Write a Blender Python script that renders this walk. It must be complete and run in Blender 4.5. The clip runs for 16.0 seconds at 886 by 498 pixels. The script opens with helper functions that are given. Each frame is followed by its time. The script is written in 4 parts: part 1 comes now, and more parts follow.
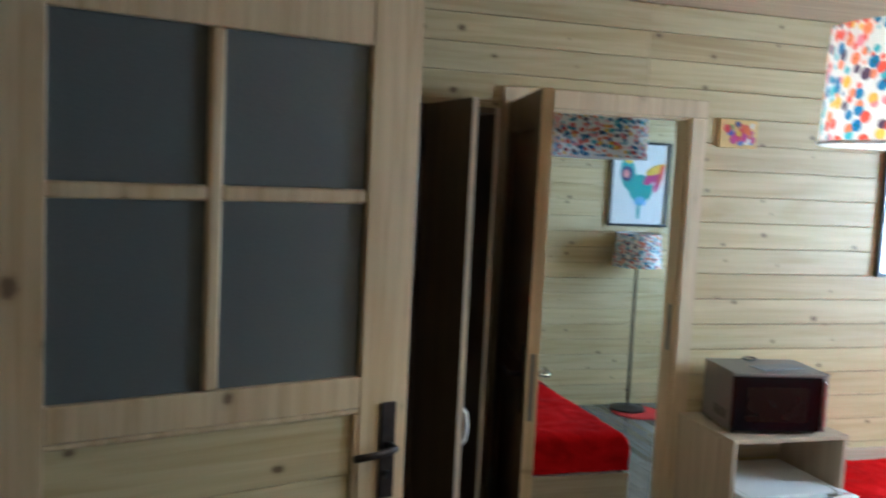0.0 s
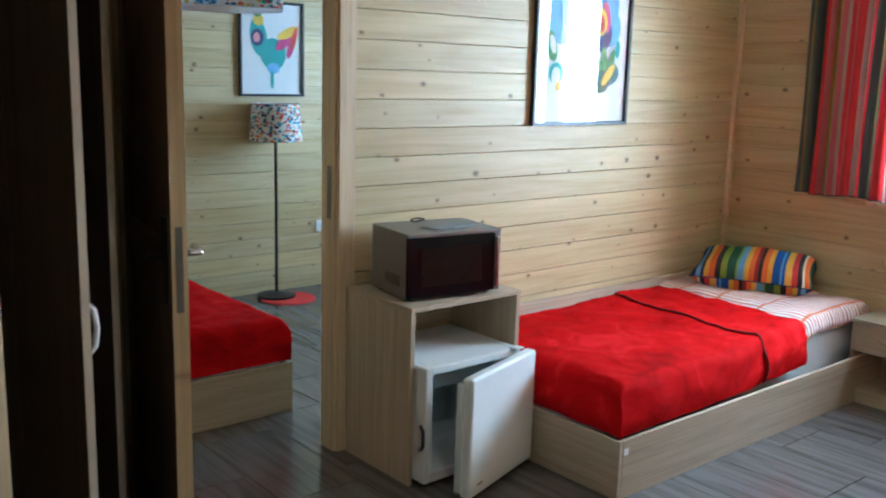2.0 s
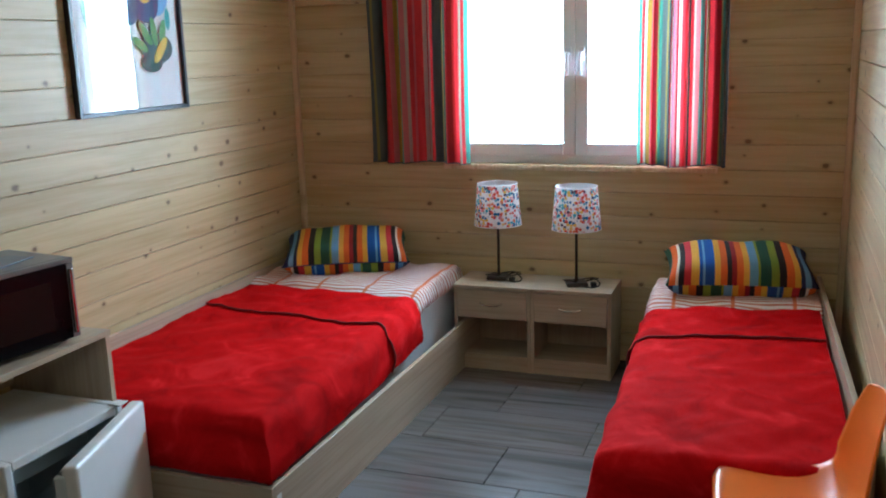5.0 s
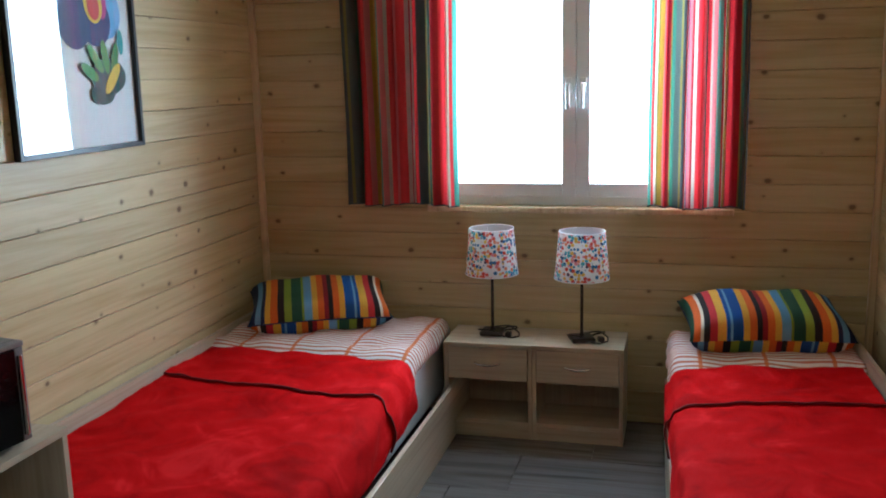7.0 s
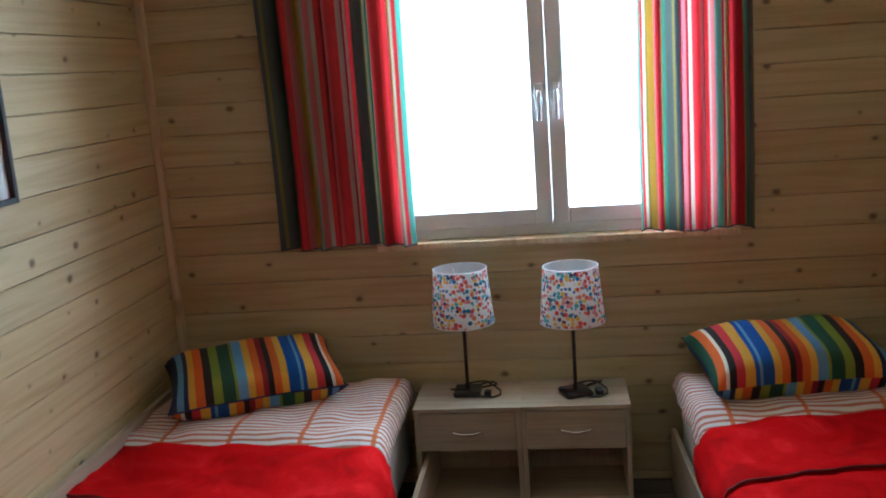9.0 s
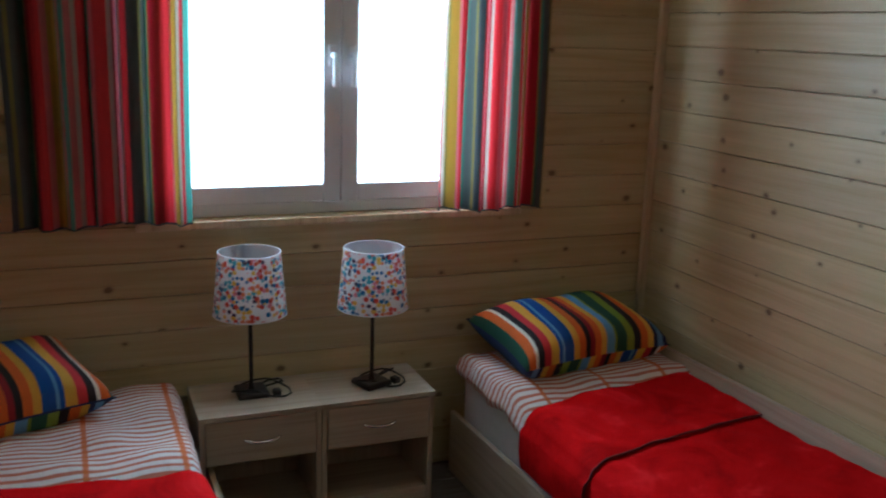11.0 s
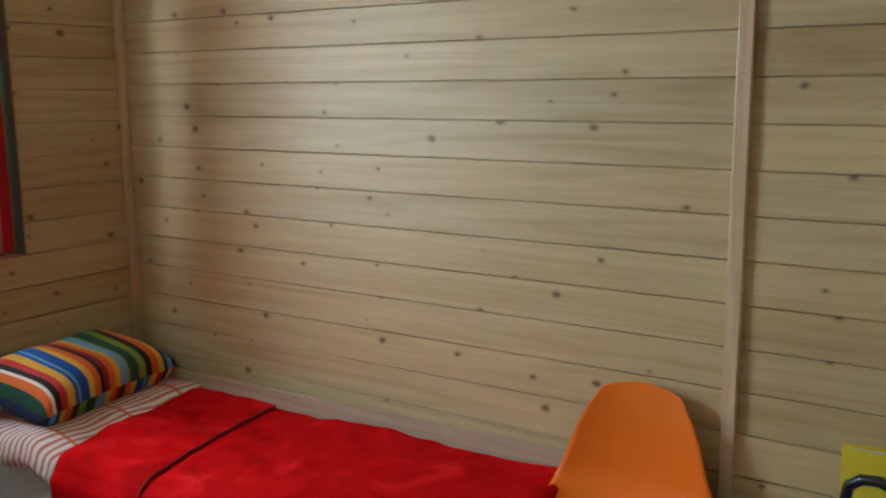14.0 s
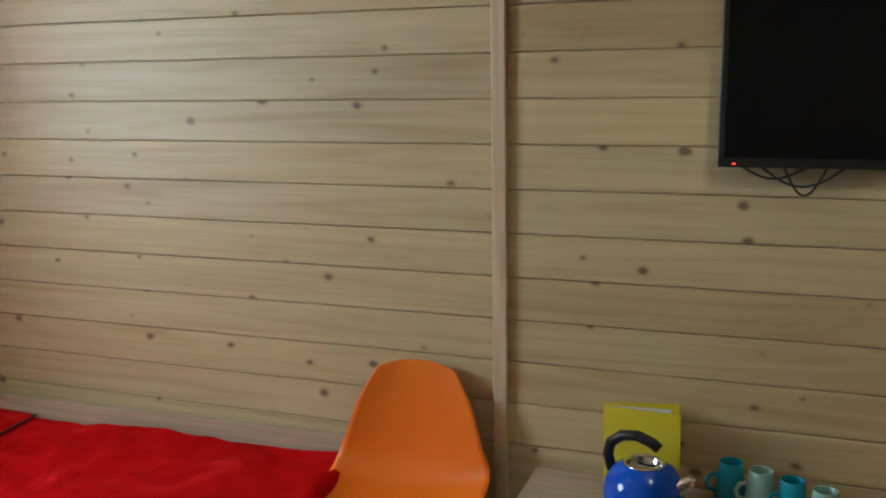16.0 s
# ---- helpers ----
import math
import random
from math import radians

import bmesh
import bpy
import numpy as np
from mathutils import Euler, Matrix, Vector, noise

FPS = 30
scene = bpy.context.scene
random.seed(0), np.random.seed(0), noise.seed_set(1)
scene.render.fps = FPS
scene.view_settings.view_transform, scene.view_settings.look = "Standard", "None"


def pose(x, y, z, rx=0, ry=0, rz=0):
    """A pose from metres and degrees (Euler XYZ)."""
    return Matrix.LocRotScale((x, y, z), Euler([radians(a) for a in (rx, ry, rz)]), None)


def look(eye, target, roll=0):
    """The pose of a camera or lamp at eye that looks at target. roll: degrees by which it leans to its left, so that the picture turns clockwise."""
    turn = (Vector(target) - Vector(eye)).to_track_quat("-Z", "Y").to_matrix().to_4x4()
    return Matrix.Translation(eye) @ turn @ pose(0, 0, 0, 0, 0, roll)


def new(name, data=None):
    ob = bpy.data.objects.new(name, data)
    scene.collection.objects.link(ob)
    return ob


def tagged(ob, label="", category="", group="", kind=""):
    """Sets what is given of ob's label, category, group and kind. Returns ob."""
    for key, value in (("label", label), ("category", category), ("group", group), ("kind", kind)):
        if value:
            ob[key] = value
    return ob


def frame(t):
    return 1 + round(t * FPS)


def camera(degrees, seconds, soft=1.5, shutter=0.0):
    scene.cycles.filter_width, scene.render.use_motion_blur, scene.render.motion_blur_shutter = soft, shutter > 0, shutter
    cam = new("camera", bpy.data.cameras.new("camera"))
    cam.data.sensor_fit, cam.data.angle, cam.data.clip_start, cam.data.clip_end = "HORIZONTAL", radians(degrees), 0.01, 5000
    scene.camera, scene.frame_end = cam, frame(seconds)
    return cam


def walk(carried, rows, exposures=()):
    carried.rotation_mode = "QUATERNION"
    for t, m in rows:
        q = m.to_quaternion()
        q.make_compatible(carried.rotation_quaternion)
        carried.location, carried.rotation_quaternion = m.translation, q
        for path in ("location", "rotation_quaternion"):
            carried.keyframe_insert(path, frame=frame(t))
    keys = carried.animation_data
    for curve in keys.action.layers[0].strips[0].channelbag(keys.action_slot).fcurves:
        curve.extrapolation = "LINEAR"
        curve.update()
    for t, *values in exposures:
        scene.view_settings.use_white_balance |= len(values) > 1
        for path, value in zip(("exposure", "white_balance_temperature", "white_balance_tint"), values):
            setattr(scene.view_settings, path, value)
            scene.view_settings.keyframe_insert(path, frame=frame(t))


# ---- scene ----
cam = camera(51.2, 16.0, soft=1.9, shutter=0.4)
PATH = [
    (0, (-0.292, -0.857, 1.682), (0.285, 1.049, 1.499), 2.8),
    (0.5, (-0.247, -0.693, 1.607), (0.64, 1.083, 1.368), 1.9),
    (1, (-0.243, -0.612, 1.531), (0.802, 1.054, 1.166), 2.3),
    (1.5, (-0.191, -0.483, 1.492), (0.96, 1.088, 1.037), 2.6),
    (2, (-0.111, -0.303, 1.483), (1.157, 1.198, 1.11), 1.6),
    (2.5, (-0.048, -0.205, 1.47), (1.357, 1.15, 1.033), 3.5),
    (3, (-0.001, -0.111, 1.444), (1.588, 1.027, 1.019), 1.7),
    (3.5, (0.003, 0.01, 1.466), (1.711, 0.952, 1.022), -0.6),
    (4, (-0.007, 0.096, 1.464), (1.772, 0.885, 1.003), -1.3),
    (4.5, (0.052, 0.18, 1.461), (1.86, 0.886, 0.98), -1.2),
    (4.7, (0.113, 0.21, 1.466), (1.93, 0.915, 1.02), -1.6),
    (6.8, (0.542, 0.708, 1.49), (2.435, 1.227, 1.106), -1.5),
    (7, (0.556, 0.732, 1.486), (2.456, 1.235, 1.114), -1.4),
    (7.5, (0.619, 0.784, 1.487), (2.516, 1.254, 1.064), -0.8),
    (8, (0.786, 0.86, 1.462), (2.694, 1.334, 1.095), -0.9),
    (8.2, (0.871, 0.883, 1.473), (2.789, 1.332, 1.125), -1.6),
    (10.5, (1.496, 1.852, 1.601), (3.382, 1.42, 1.093), -0.7),
    (11, (1.56, 1.98, 1.519), (3.361, 1.241, 1.056), 1.9),
    (11.5, (1.595, 2.13, 1.536), (3.29, 1.182, 1.061), -0.9),
    (12, (1.606, 2.264, 1.472), (3.129, 1.065, 0.979), 0.2),
    (12.5, (1.58, 2.281, 1.468), (3.008, 0.947, 1.042), 0.1),
    (13, (1.554, 2.298, 1.47), (2.918, 0.874, 1.136), 0.2),
    (13.5, (1.525, 2.27, 1.48), (2.739, 0.719, 1.13), -0.4),
    (14, (1.493, 2.26, 1.465), (2.576, 0.614, 1.124), -0.4),
    (14.5, (1.475, 2.241, 1.456), (2.461, 0.536, 1.111), -0.5),
    (15, (1.475, 2.227, 1.459), (2.33, 0.454, 1.104), -0.3),
    (15.5, (1.452, 2.197, 1.451), (2.218, 0.389, 1.071), -0.8),
    (16, (1.448, 2.186, 1.446), (2.141, 0.348, 1.068), -1.0),
]
EXPOSURES = [(0, 0.5, 4900, 0), (2.0, 0.5, 4850, 0), (3.5, 0.12, 4850, -1), (4.7, -0.1, 4950, 0), (7.0, -0.42, 5150, 1), (8.2, -0.42, 5200, 1), (10.4, -1.15, 5000, 1), (11.1, -1.2, 5000, 1), (12.0, -0.8, 5150, 1), (13.0, -0.45, 5450, 1), (16, -0.45, 5700, 1)]
walk(cam, [(t, look(eye, target, roll)) for t, eye, target, roll in PATH], EXPOSURES)

# ---------------- light ----------------
world = bpy.data.worlds.new("world")
scene.world = world
world.use_nodes = True
wn = world.node_tree
sky = wn.nodes.new("ShaderNodeTexSky")
sky.sky_type, sky.sun_disc, sky.sun_elevation, sky.sun_rotation = "NISHITA", False, radians(40), radians(60)
wn.links.new(sky.outputs[0], wn.nodes["Background"].inputs[0])
wn.nodes["Background"].inputs[1].default_value = 0.12


def lamp(name, kind, m, power, colour, size=0.1, size_y=None, angle=None):
    data = bpy.data.lights.new(name, kind)
    data.energy, data.color = power, colour
    if kind == "AREA":
        data.shape, data.size, data.size_y = "RECTANGLE", size, size_y or size
    elif kind == "SUN":
        data.angle = angle
    else:
        data.shadow_soft_size = size
    ob = new(name, data)
    ob.matrix_world = m
    return ob


E_X, N_Y, TOP = 4.393, 2.60, 2.38          # east wall, north wall, ceiling
WIN = (0.568, 1.778, 0.928, 2.07)            # window: y0, y1, z0, z1
WIN2 = (3.35, 4.55, 0.975, 2.07)           # window of the north room
lamp("daylight_window", "AREA", look((4.62, 1.15, 1.52), (0, 1.15, 1.40)), 128, (0.84, 0.93, 1.0), 1.34, 1.08)
lamp("daylight_north_room", "AREA", look((4.62, 3.95, 1.52), (0, 3.95, 1.3)), 48, (0.62, 0.82, 1.0), 1.18, 1.08)
lamp("sun", "SUN", look((12, 8, 11), (4, 2, 1)), 0.8, (1, 0.95, 0.88), angle=radians(12))
lamp("pendant_bulb", "POINT", pose(1.22, 0.70, 1.875), 8.0, (1.0, 0.86, 0.66), 0.045)


# ---------------- materials ----------------
def mat(name, rough=0.5, metal=0.0, colour=(0.5, 0.5, 0.5)):
    m = bpy.data.materials.new(name)
    m.use_nodes = True
    b = m.node_tree.nodes["Principled BSDF"]
    b.inputs["Roughness"].default_value, b.inputs["Metallic"].default_value = rough, metal
    b.inputs["Base Color"].default_value = (*colour, 1)
    return m, m.node_tree, b


def node(nt, kind, **values):
    n = nt.nodes.new("ShaderNode" + kind)
    for key, value in values.items():
        n.inputs[key.replace("_", " ")].default_value = value
    return n


def ramp(nt, src, stops, constant=False):
    r = nt.nodes.new("ShaderNodeValToRGB")
    if constant:
        r.color_ramp.interpolation = "CONSTANT"
    e = r.color_ramp.elements
    while len(e) < len(stops):
        e.new(1.0)
    for k, (p, c) in enumerate(stops):
        e[k].position, e[k].color = p, (*c, 1)
    nt.links.new(src, r.inputs[0])
    return r.outputs[0]


def mix(nt, fac, a, b, mode="MIX"):
    m = nt.nodes.new("ShaderNodeMix")
    m.data_type, m.blend_type = "RGBA", mode
    for sock, v in ((0, fac), (6, a), (7, b)):
        if hasattr(v, "is_linked"):
            nt.links.new(v, m.inputs[sock])
        else:
            m.inputs[sock].default_value = (*v, 1) if isinstance(v, tuple) else v
    return m.outputs[2]


def math_node(nt, op, a, b=0.0):
    m = nt.nodes.new("ShaderNodeMath")
    m.operation = op
    for k, v in ((0, a), (1, b)):
        if hasattr(v, "is_linked"):
            nt.links.new(v, m.inputs[k])
        else:
            m.inputs[k].default_value = v
    return m.outputs[0]


def coords(nt, scale, shift=True, kind="Object"):
    tc = nt.nodes.new("ShaderNodeTexCoord")
    out = tc.outputs[kind]
    if shift:
        info = nt.nodes.new("ShaderNodeObjectInfo")
        mul = nt.nodes.new("ShaderNodeVectorMath")
        mul.operation = "SCALE"
        mul.inputs[0].default_value = (37.0, 11.0, 53.0)
        nt.links.new(info.outputs["Random"], mul.inputs["Scale"])
        add = nt.nodes.new("ShaderNodeVectorMath")
        nt.links.new(out, add.inputs[0]), nt.links.new(mul.outputs[0], add.inputs[1])
        out = add.outputs[0]
    mp = nt.nodes.new("ShaderNodeMapping")
    mp.inputs["Scale"].default_value = scale
    nt.links.new(out, mp.inputs[0])
    return mp.outputs[0]


def bump(nt, b, src, strength=0.2, dist=0.002):
    n = nt.nodes.new("ShaderNodeBump")
    n.inputs["Strength"].default_value, n.inputs["Distance"].default_value = strength, dist
    nt.links.new(src, n.inputs["Height"]), nt.links.new(n.outputs[0], b.inputs["Normal"])


def wood(name, light, dark, rough=0.45, knots=1.0, grain=26.0, along="x", tint=0.0, knot_scale=5.2, streak=0.6):
    """Grained wood; the grain runs along a local axis."""
    m, nt, b = mat(name, rough)
    order = {"x": lambda a, c: (a, c, c), "y": lambda a, c: (c, a, c), "z": lambda a, c: (c, c, a)}[along]
    fine = node(nt, "TexNoise", Scale=1.0, Detail=5.0, Roughness=0.62, Distortion=0.6)
    nt.links.new(coords(nt, order(1.6, grain * 2.2)), fine.inputs["Vector"])
    wide = node(nt, "TexNoise", Scale=1.0, Detail=3.0, Roughness=0.5, Distortion=1.6)
    nt.links.new(coords(nt, order(0.9, grain * 0.55)), wide.inputs["Vector"])
    col = ramp(nt, wide.outputs[0], [(0.30, dark), (0.52, light), (0.75, tuple(min(1, c * 1.10) for c in light))])
    line = ramp(nt, fine.outputs[0], [(0.33, (0.70, 0.60, 0.50)), (0.55, (1, 1, 1))])
    col = mix(nt, streak, col, line, "MULTIPLY")
    info = nt.nodes.new("ShaderNodeObjectInfo")
    if tint:
        shade = ramp(nt, info.outputs["Random"], [(0.0, (0.86, 0.80, 0.74)), (0.3, (1, 0.97, 0.93)), (0.6, (1.0, 0.98, 1.0)), (0.85, (0.90, 0.90, 0.93)), (1.0, (1.08, 1.04, 0.98))])
        col = mix(nt, tint, col, shade, "MULTIPLY")
    if knots:
        vor = nt.nodes.new("ShaderNodeTexVoronoi")
        vor.inputs["Scale"].default_value = knot_scale
        vor.inputs["Randomness"].default_value = 0.9
        vor.voronoi_dimensions = "2D"
        flat = {"x": (0.75, 1.0, 1.0), "z": (1.0, 1.0, 0.75), "y": (1.0, 0.75, 1.0)}[along]
        axes = nt.nodes.new("ShaderNodeSeparateXYZ")
        nt.links.new(coords(nt, flat), axes.inputs[0])
        pair = nt.nodes.new("ShaderNodeCombineXYZ")
        nt.links.new(axes.outputs[0], pair.inputs[0]), nt.links.new(axes.outputs[2 if along != "y" else 1], pair.inputs[1])
        vec = pair.outputs[0]
        wob = node(nt, "TexNoise", Scale=60.0, Detail=2.0)
        nt.links.new(vec, wob.inputs["Vector"])
        nt.links.new(vec, vor.inputs["Vector"])
        size = math_node(nt, "ADD", vor.outputs["Distance"], math_node(nt, "MULTIPLY", math_node(nt, "SUBTRACT", wob.outputs[0], 0.5), 0.05))
        sep = nt.nodes.new("ShaderNodeSeparateColor")
        nt.links.new(vor.outputs["Color"], sep.inputs[0])
        small = math_node(nt, "ADD", size, math_node(nt, "MULTIPLY", sep.outputs[0], 0.055))
        spot = ramp(nt, small, [(0.038, (1, 1, 1)), (0.060, (0.6, 0.6, 0.6)), (0.070, (0.22, 0.22, 0.22)), (0.11, (0, 0, 0))])
        bw = nt.nodes.new("ShaderNodeRGBToBW")
        nt.links.new(spot, bw.inputs[0])
        col = mix(nt, math_node(nt, "MULTIPLY", bw.outputs[0], 0.85 * knots), col, (0.115, 0.062, 0.030))
    nt.links.new(col, b.inputs["Base Color"])
    bump(nt, b, fine.outputs[0], 0.25, 0.0012)
    return m


PINE = wood("pine_boards", (0.585, 0.485, 0.268), (0.500, 0.390, 0.195), 0.46, 1.0, tint=0.9, knot_scale=5.4, streak=0.32)
PINE_DOOR = wood("pine_door", (0.66, 0.51, 0.31), (0.57, 0.41, 0.22), 0.35, 1.0, along="z", knot_scale=3.6)
PINE_TRIM = wood("pine_trim", (0.66, 0.52, 0.33), (0.58, 0.44, 0.27), 0.4, 0.35, along="z", knot_scale=2.5)
PINE_CEIL = wood("pine_ceiling", (0.66, 0.52, 0.35), (0.56, 0.41, 0.25), 0.45, 0.8)
OAK = wood("light_oak_laminate", (0.49, 0.40, 0.285), (0.42, 0.335, 0.23), 0.42, 0.0, 34, streak=0.45)
OAK_V = wood("light_oak_laminate_upright", (0.49, 0.40, 0.285), (0.42, 0.335, 0.23), 0.42, 0.0, 34, along="z", streak=0.45)
DARK = wood("dark_brown_laminate", (0.11, 0.070, 0.040), (0.07, 0.043, 0.025), 0.45, 0.0, 30, along="z")
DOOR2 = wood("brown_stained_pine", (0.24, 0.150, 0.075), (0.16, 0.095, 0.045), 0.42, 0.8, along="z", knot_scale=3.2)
TILE = wood("wood_look_tile", (0.140, 0.131, 0.123), (0.080, 0.074, 0.069), 0.19, 0.0, 20, along="y", tint=0.6, streak=0.75)


def plain(name, colour, rough=0.5, metal=0.0, spots=0.12, scale=14.0, bumps=0.0, **extra):
    m, nt, b = mat(name, rough, metal)
    n = node(nt, "TexNoise", Scale=scale, Detail=4.0, Roughness=0.6)
    nt.links.new(coords(nt, (1, 1, 1)), n.inputs["Vector"])
    low = tuple(c * (1 - spots) for c in colour)
    high = tuple(min(1, c * (1 + spots)) for c in colour)
    nt.links.new(ramp(nt, n.outputs[0], [(0.3, low), (0.7, high)]), b.inputs["Base Color"])
    if bumps:
        bump(nt, b, n.outputs[0], bumps, 0.003)
    for key, value in extra.items():
        b.inputs[key.replace("_", " ")].default_value = value
    return m


GROUT = plain("grout", (0.20, 0.185, 0.165), 0.8, 0, 0.15, 60)
WHITE = plain("white_enamel", (0.80, 0.81, 0.80), 0.30, 0, 0.02)
PVC = plain("white_window_plastic", (0.78, 0.80, 0.83), 0.32, 0, 0.02)
LINER = plain("fridge_liner", (0.62, 0.68, 0.70), 0.4, 0, 0.03)
SEAL = plain("grey_rubber", (0.42, 0.43, 0.43), 0.7)
BLACK = plain("black_plastic", (0.012, 0.012, 0.013), 0.35, 0, 0.2)
GLOSS = plain("black_glass", (0.006, 0.006, 0.007), 0.07, 0, 0.1, Specular_IOR_Level=0.18)
STEEL = plain("brushed_steel", (0.25, 0.245, 0.235), 0.40, 0.7, 0.06, 50)
CHROME = plain("chrome", (0.75, 0.75, 0.76), 0.12, 1.0, 0.02)
IRON = plain("dark_bronze", (0.045, 0.036, 0.032), 0.42, 0.7, 0.25, 40)
ORANGE = plain("orange_plastic", (0.86, 0.20, 0.008), 0.36, 0, 0.03, 6)
YELLOW = plain("yellow_card", (0.80, 0.66, 0.03), 0.45, 0, 0.03)
PAPER = plain("paper", (0.78, 0.78, 0.78), 0.7, 0, 0.03)
BLUE = plain("blue_enamel", (0.012, 0.10, 0.62), 0.12, 0, 0.05)
TEAL = plain("teal_ceramic", (0.02, 0.26, 0.36), 0.25, 0, 0.06)
MINT = plain("mint_ceramic", (0.33, 0.52, 0.44), 0.25, 0, 0.05)
PILLOWCASE = plain("white_mattress_cloth", (0.74, 0.74, 0.75), 0.9, 0, 0.04, 40, 0.2)
MAT_RED = plain("red_rug", (0.50, 0.03, 0.025), 0.95, 0, 0.15, 80, 0.4)
BAG = plain("black_nylon", (0.012, 0.012, 0.014), 0.6, 0, 0.3, 30, 0.3)
CABLE = plain("black_cable", (0.012, 0.011, 0.011), 0.45)
GREENERY = plain("grass", (0.07, 0.12, 0.04), 0.9, 0, 0.3, 3)
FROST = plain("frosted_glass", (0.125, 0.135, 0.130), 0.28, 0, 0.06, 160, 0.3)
HOOKS = plain("black_metal", (0.02, 0.02, 0.02), 0.4, 0.6)
BEIGE = plain("beige_edge_band", (0.62, 0.52, 0.40), 0.5, 0, 0.05)


def blanket_material():
    m, nt, b = mat("red_plush", 0.85)
    big = node(nt, "TexNoise", Scale=5.0, Detail=6.0, Roughness=0.62, Distortion=0.8)
    nt.links.new(coords(nt, (1, 1, 1)), big.inputs["Vector"])
    fine = node(nt, "TexNoise", Scale=420.0, Detail=2.0)
    nt.links.new(coords(nt, (1, 1, 1)), fine.inputs["Vector"])
    col = ramp(nt, big.outputs[0], [(0.34, (0.34, 0.0008, 0.002)), (0.47, (0.50, 0.0012, 0.0025)), (0.56, (0.55, 0.002, 0.004)), (0.66, (0.68, 0.012, 0.016))])
    nt.links.new(col, b.inputs["Base Color"])
    b.inputs["Sheen Weight"].default_value, b.inputs["Sheen Roughness"].default_value = 0.01, 0.4
    b.inputs["Specular IOR Level"].default_value = 0.04
    b.inputs["Sheen Tint"].default_value = (1.0, 0.20, 0.18, 1)
    bump(nt, b, math_node(nt, "ADD", big.outputs[0], math_node(nt, "MULTIPLY", fine.outputs[0], 0.2)), 0.5, 0.006)
    return m


PLUSH = blanket_material()
HEM = plain("dark_red_hem", (0.17, 0.008, 0.008), 0.8)


def stripes(name, colours, translucent=0.0, rough=0.85, soft_uv=True):
    """Cloth striped along the u of its own unwrapped width."""
    m, nt, b = mat(name, rough)
    uv = nt.nodes.new("ShaderNodeUVMap")
    sep = nt.nodes.new("ShaderNodeSeparateXYZ")
    nt.links.new(uv.outputs[0], sep.inputs[0])
    n = len(colours)
    part_u = math_node(nt, "FRACT", sep.outputs[0])
    weights = [w for _, w in colours]
    total, at, stops = sum(weights), 0.0, []
    for c, w in colours:
        stops.append((at / total, c))
        at += w
    col = ramp(nt, part_u, stops, True)
    weave = node(nt, "TexNoise", Scale=240.0, Detail=2.0)
    nt.links.new(coords(nt, (1, 1, 1)), weave.inputs["Vector"])
    col = mix(nt, 0.35, col, ramp(nt, weave.outputs[0], [(0.3, (0.7, 0.7, 0.7)), (0.7, (1.1, 1.1, 1.1))]), "MULTIPLY")
    nt.links.new(col, b.inputs["Base Color"])
    bump(nt, b, weave.outputs[0], 0.2, 0.001)
    if translucent:
        tr = nt.nodes.new("ShaderNodeBsdfTranslucent")
        nt.links.new(col, tr.inputs[0])
        mx = nt.nodes.new("ShaderNodeMixShader")
        mx.inputs[0].default_value = translucent
        nt.links.new(b.outputs[0], mx.inputs[1]), nt.links.new(tr.outputs[0], mx.inputs[2])
        nt.links.new(mx.outputs[0], nt.nodes["Material Output"].inputs[0])
    return m


RED, DRED, NAVY, GREEN, LIME, GOLD = (0.60, 0.03, 0.04), (0.30, 0.01, 0.02), (0.015, 0.03, 0.10), (0.02, 0.09, 0.05), (0.24, 0.32, 0.03), (0.75, 0.42, 0.04)
ORNG, SKYB, BLU, CREAM, PINK, AQUA, BLK, OLIVE = (0.72, 0.14, 0.01), (0.16, 0.36, 0.62), (0.01, 0.09, 0.38), (0.80, 0.74, 0.62), (0.78, 0.30, 0.30), (0.25, 0.66, 0.55), (0.02, 0.014, 0.015), (0.20, 0.17, 0.05)
CURTAIN = stripes("striped_curtain_cloth", [((0.07, 0.09, 0.10), 2), (OLIVE, .7), ((0.08, 0.10, 0.09), 1.6), ((0.05, 0.13, 0.09), 1.2), (OLIVE, .5), (DRED, 1.0), (DRED, 1.2), (RED, 2), ((0.56, 0.15, 0.16), 1), ((0.40, 0.24, 0.03), 1.6), (OLIVE, .5), ((0.44, 0.38, 0.31), .8), (RED, .8), ((0.14, 0.42, 0.34), 1.6), ((0.56, 0.15, 0.16), 1.2), ((0.44, 0.38, 0.31), .8), (RED, 2), (BLK, .8), (GREEN, 1), ((0.55, 0.10, 0.12), 1.6), (RED, 2.2), ((0.44, 0.38, 0.31), 1), (DRED, .7), ((0.56, 0.15, 0.16), 1.2), ((0.30, 0.10, 0.22), .5), ((0.44, 0.38, 0.31), 1.2), (RED, 1.4)], 0.24)
CUSHION = stripes("striped_cushion_cloth", [(NAVY, 1.2), (SKYB, 1), (NAVY, .7), (GOLD, 1), (ORNG, 1.2), (BLK, 1.2), (LIME, 1.3), (GREEN, 1.8), (LIME, .4), (SKYB, 1.3), (GOLD, 1), (ORNG, 1.1), (DRED, .8), (BLK, .8), (ORNG, 1), (GOLD, 1), (BLU, 1.6), (SKYB, .4), (BLU, .6), (GOLD, 1.3), (RED, 1.2), (BLK, 1), (CREAM, .5), (ORNG, 1.1), (GREEN, .6)])


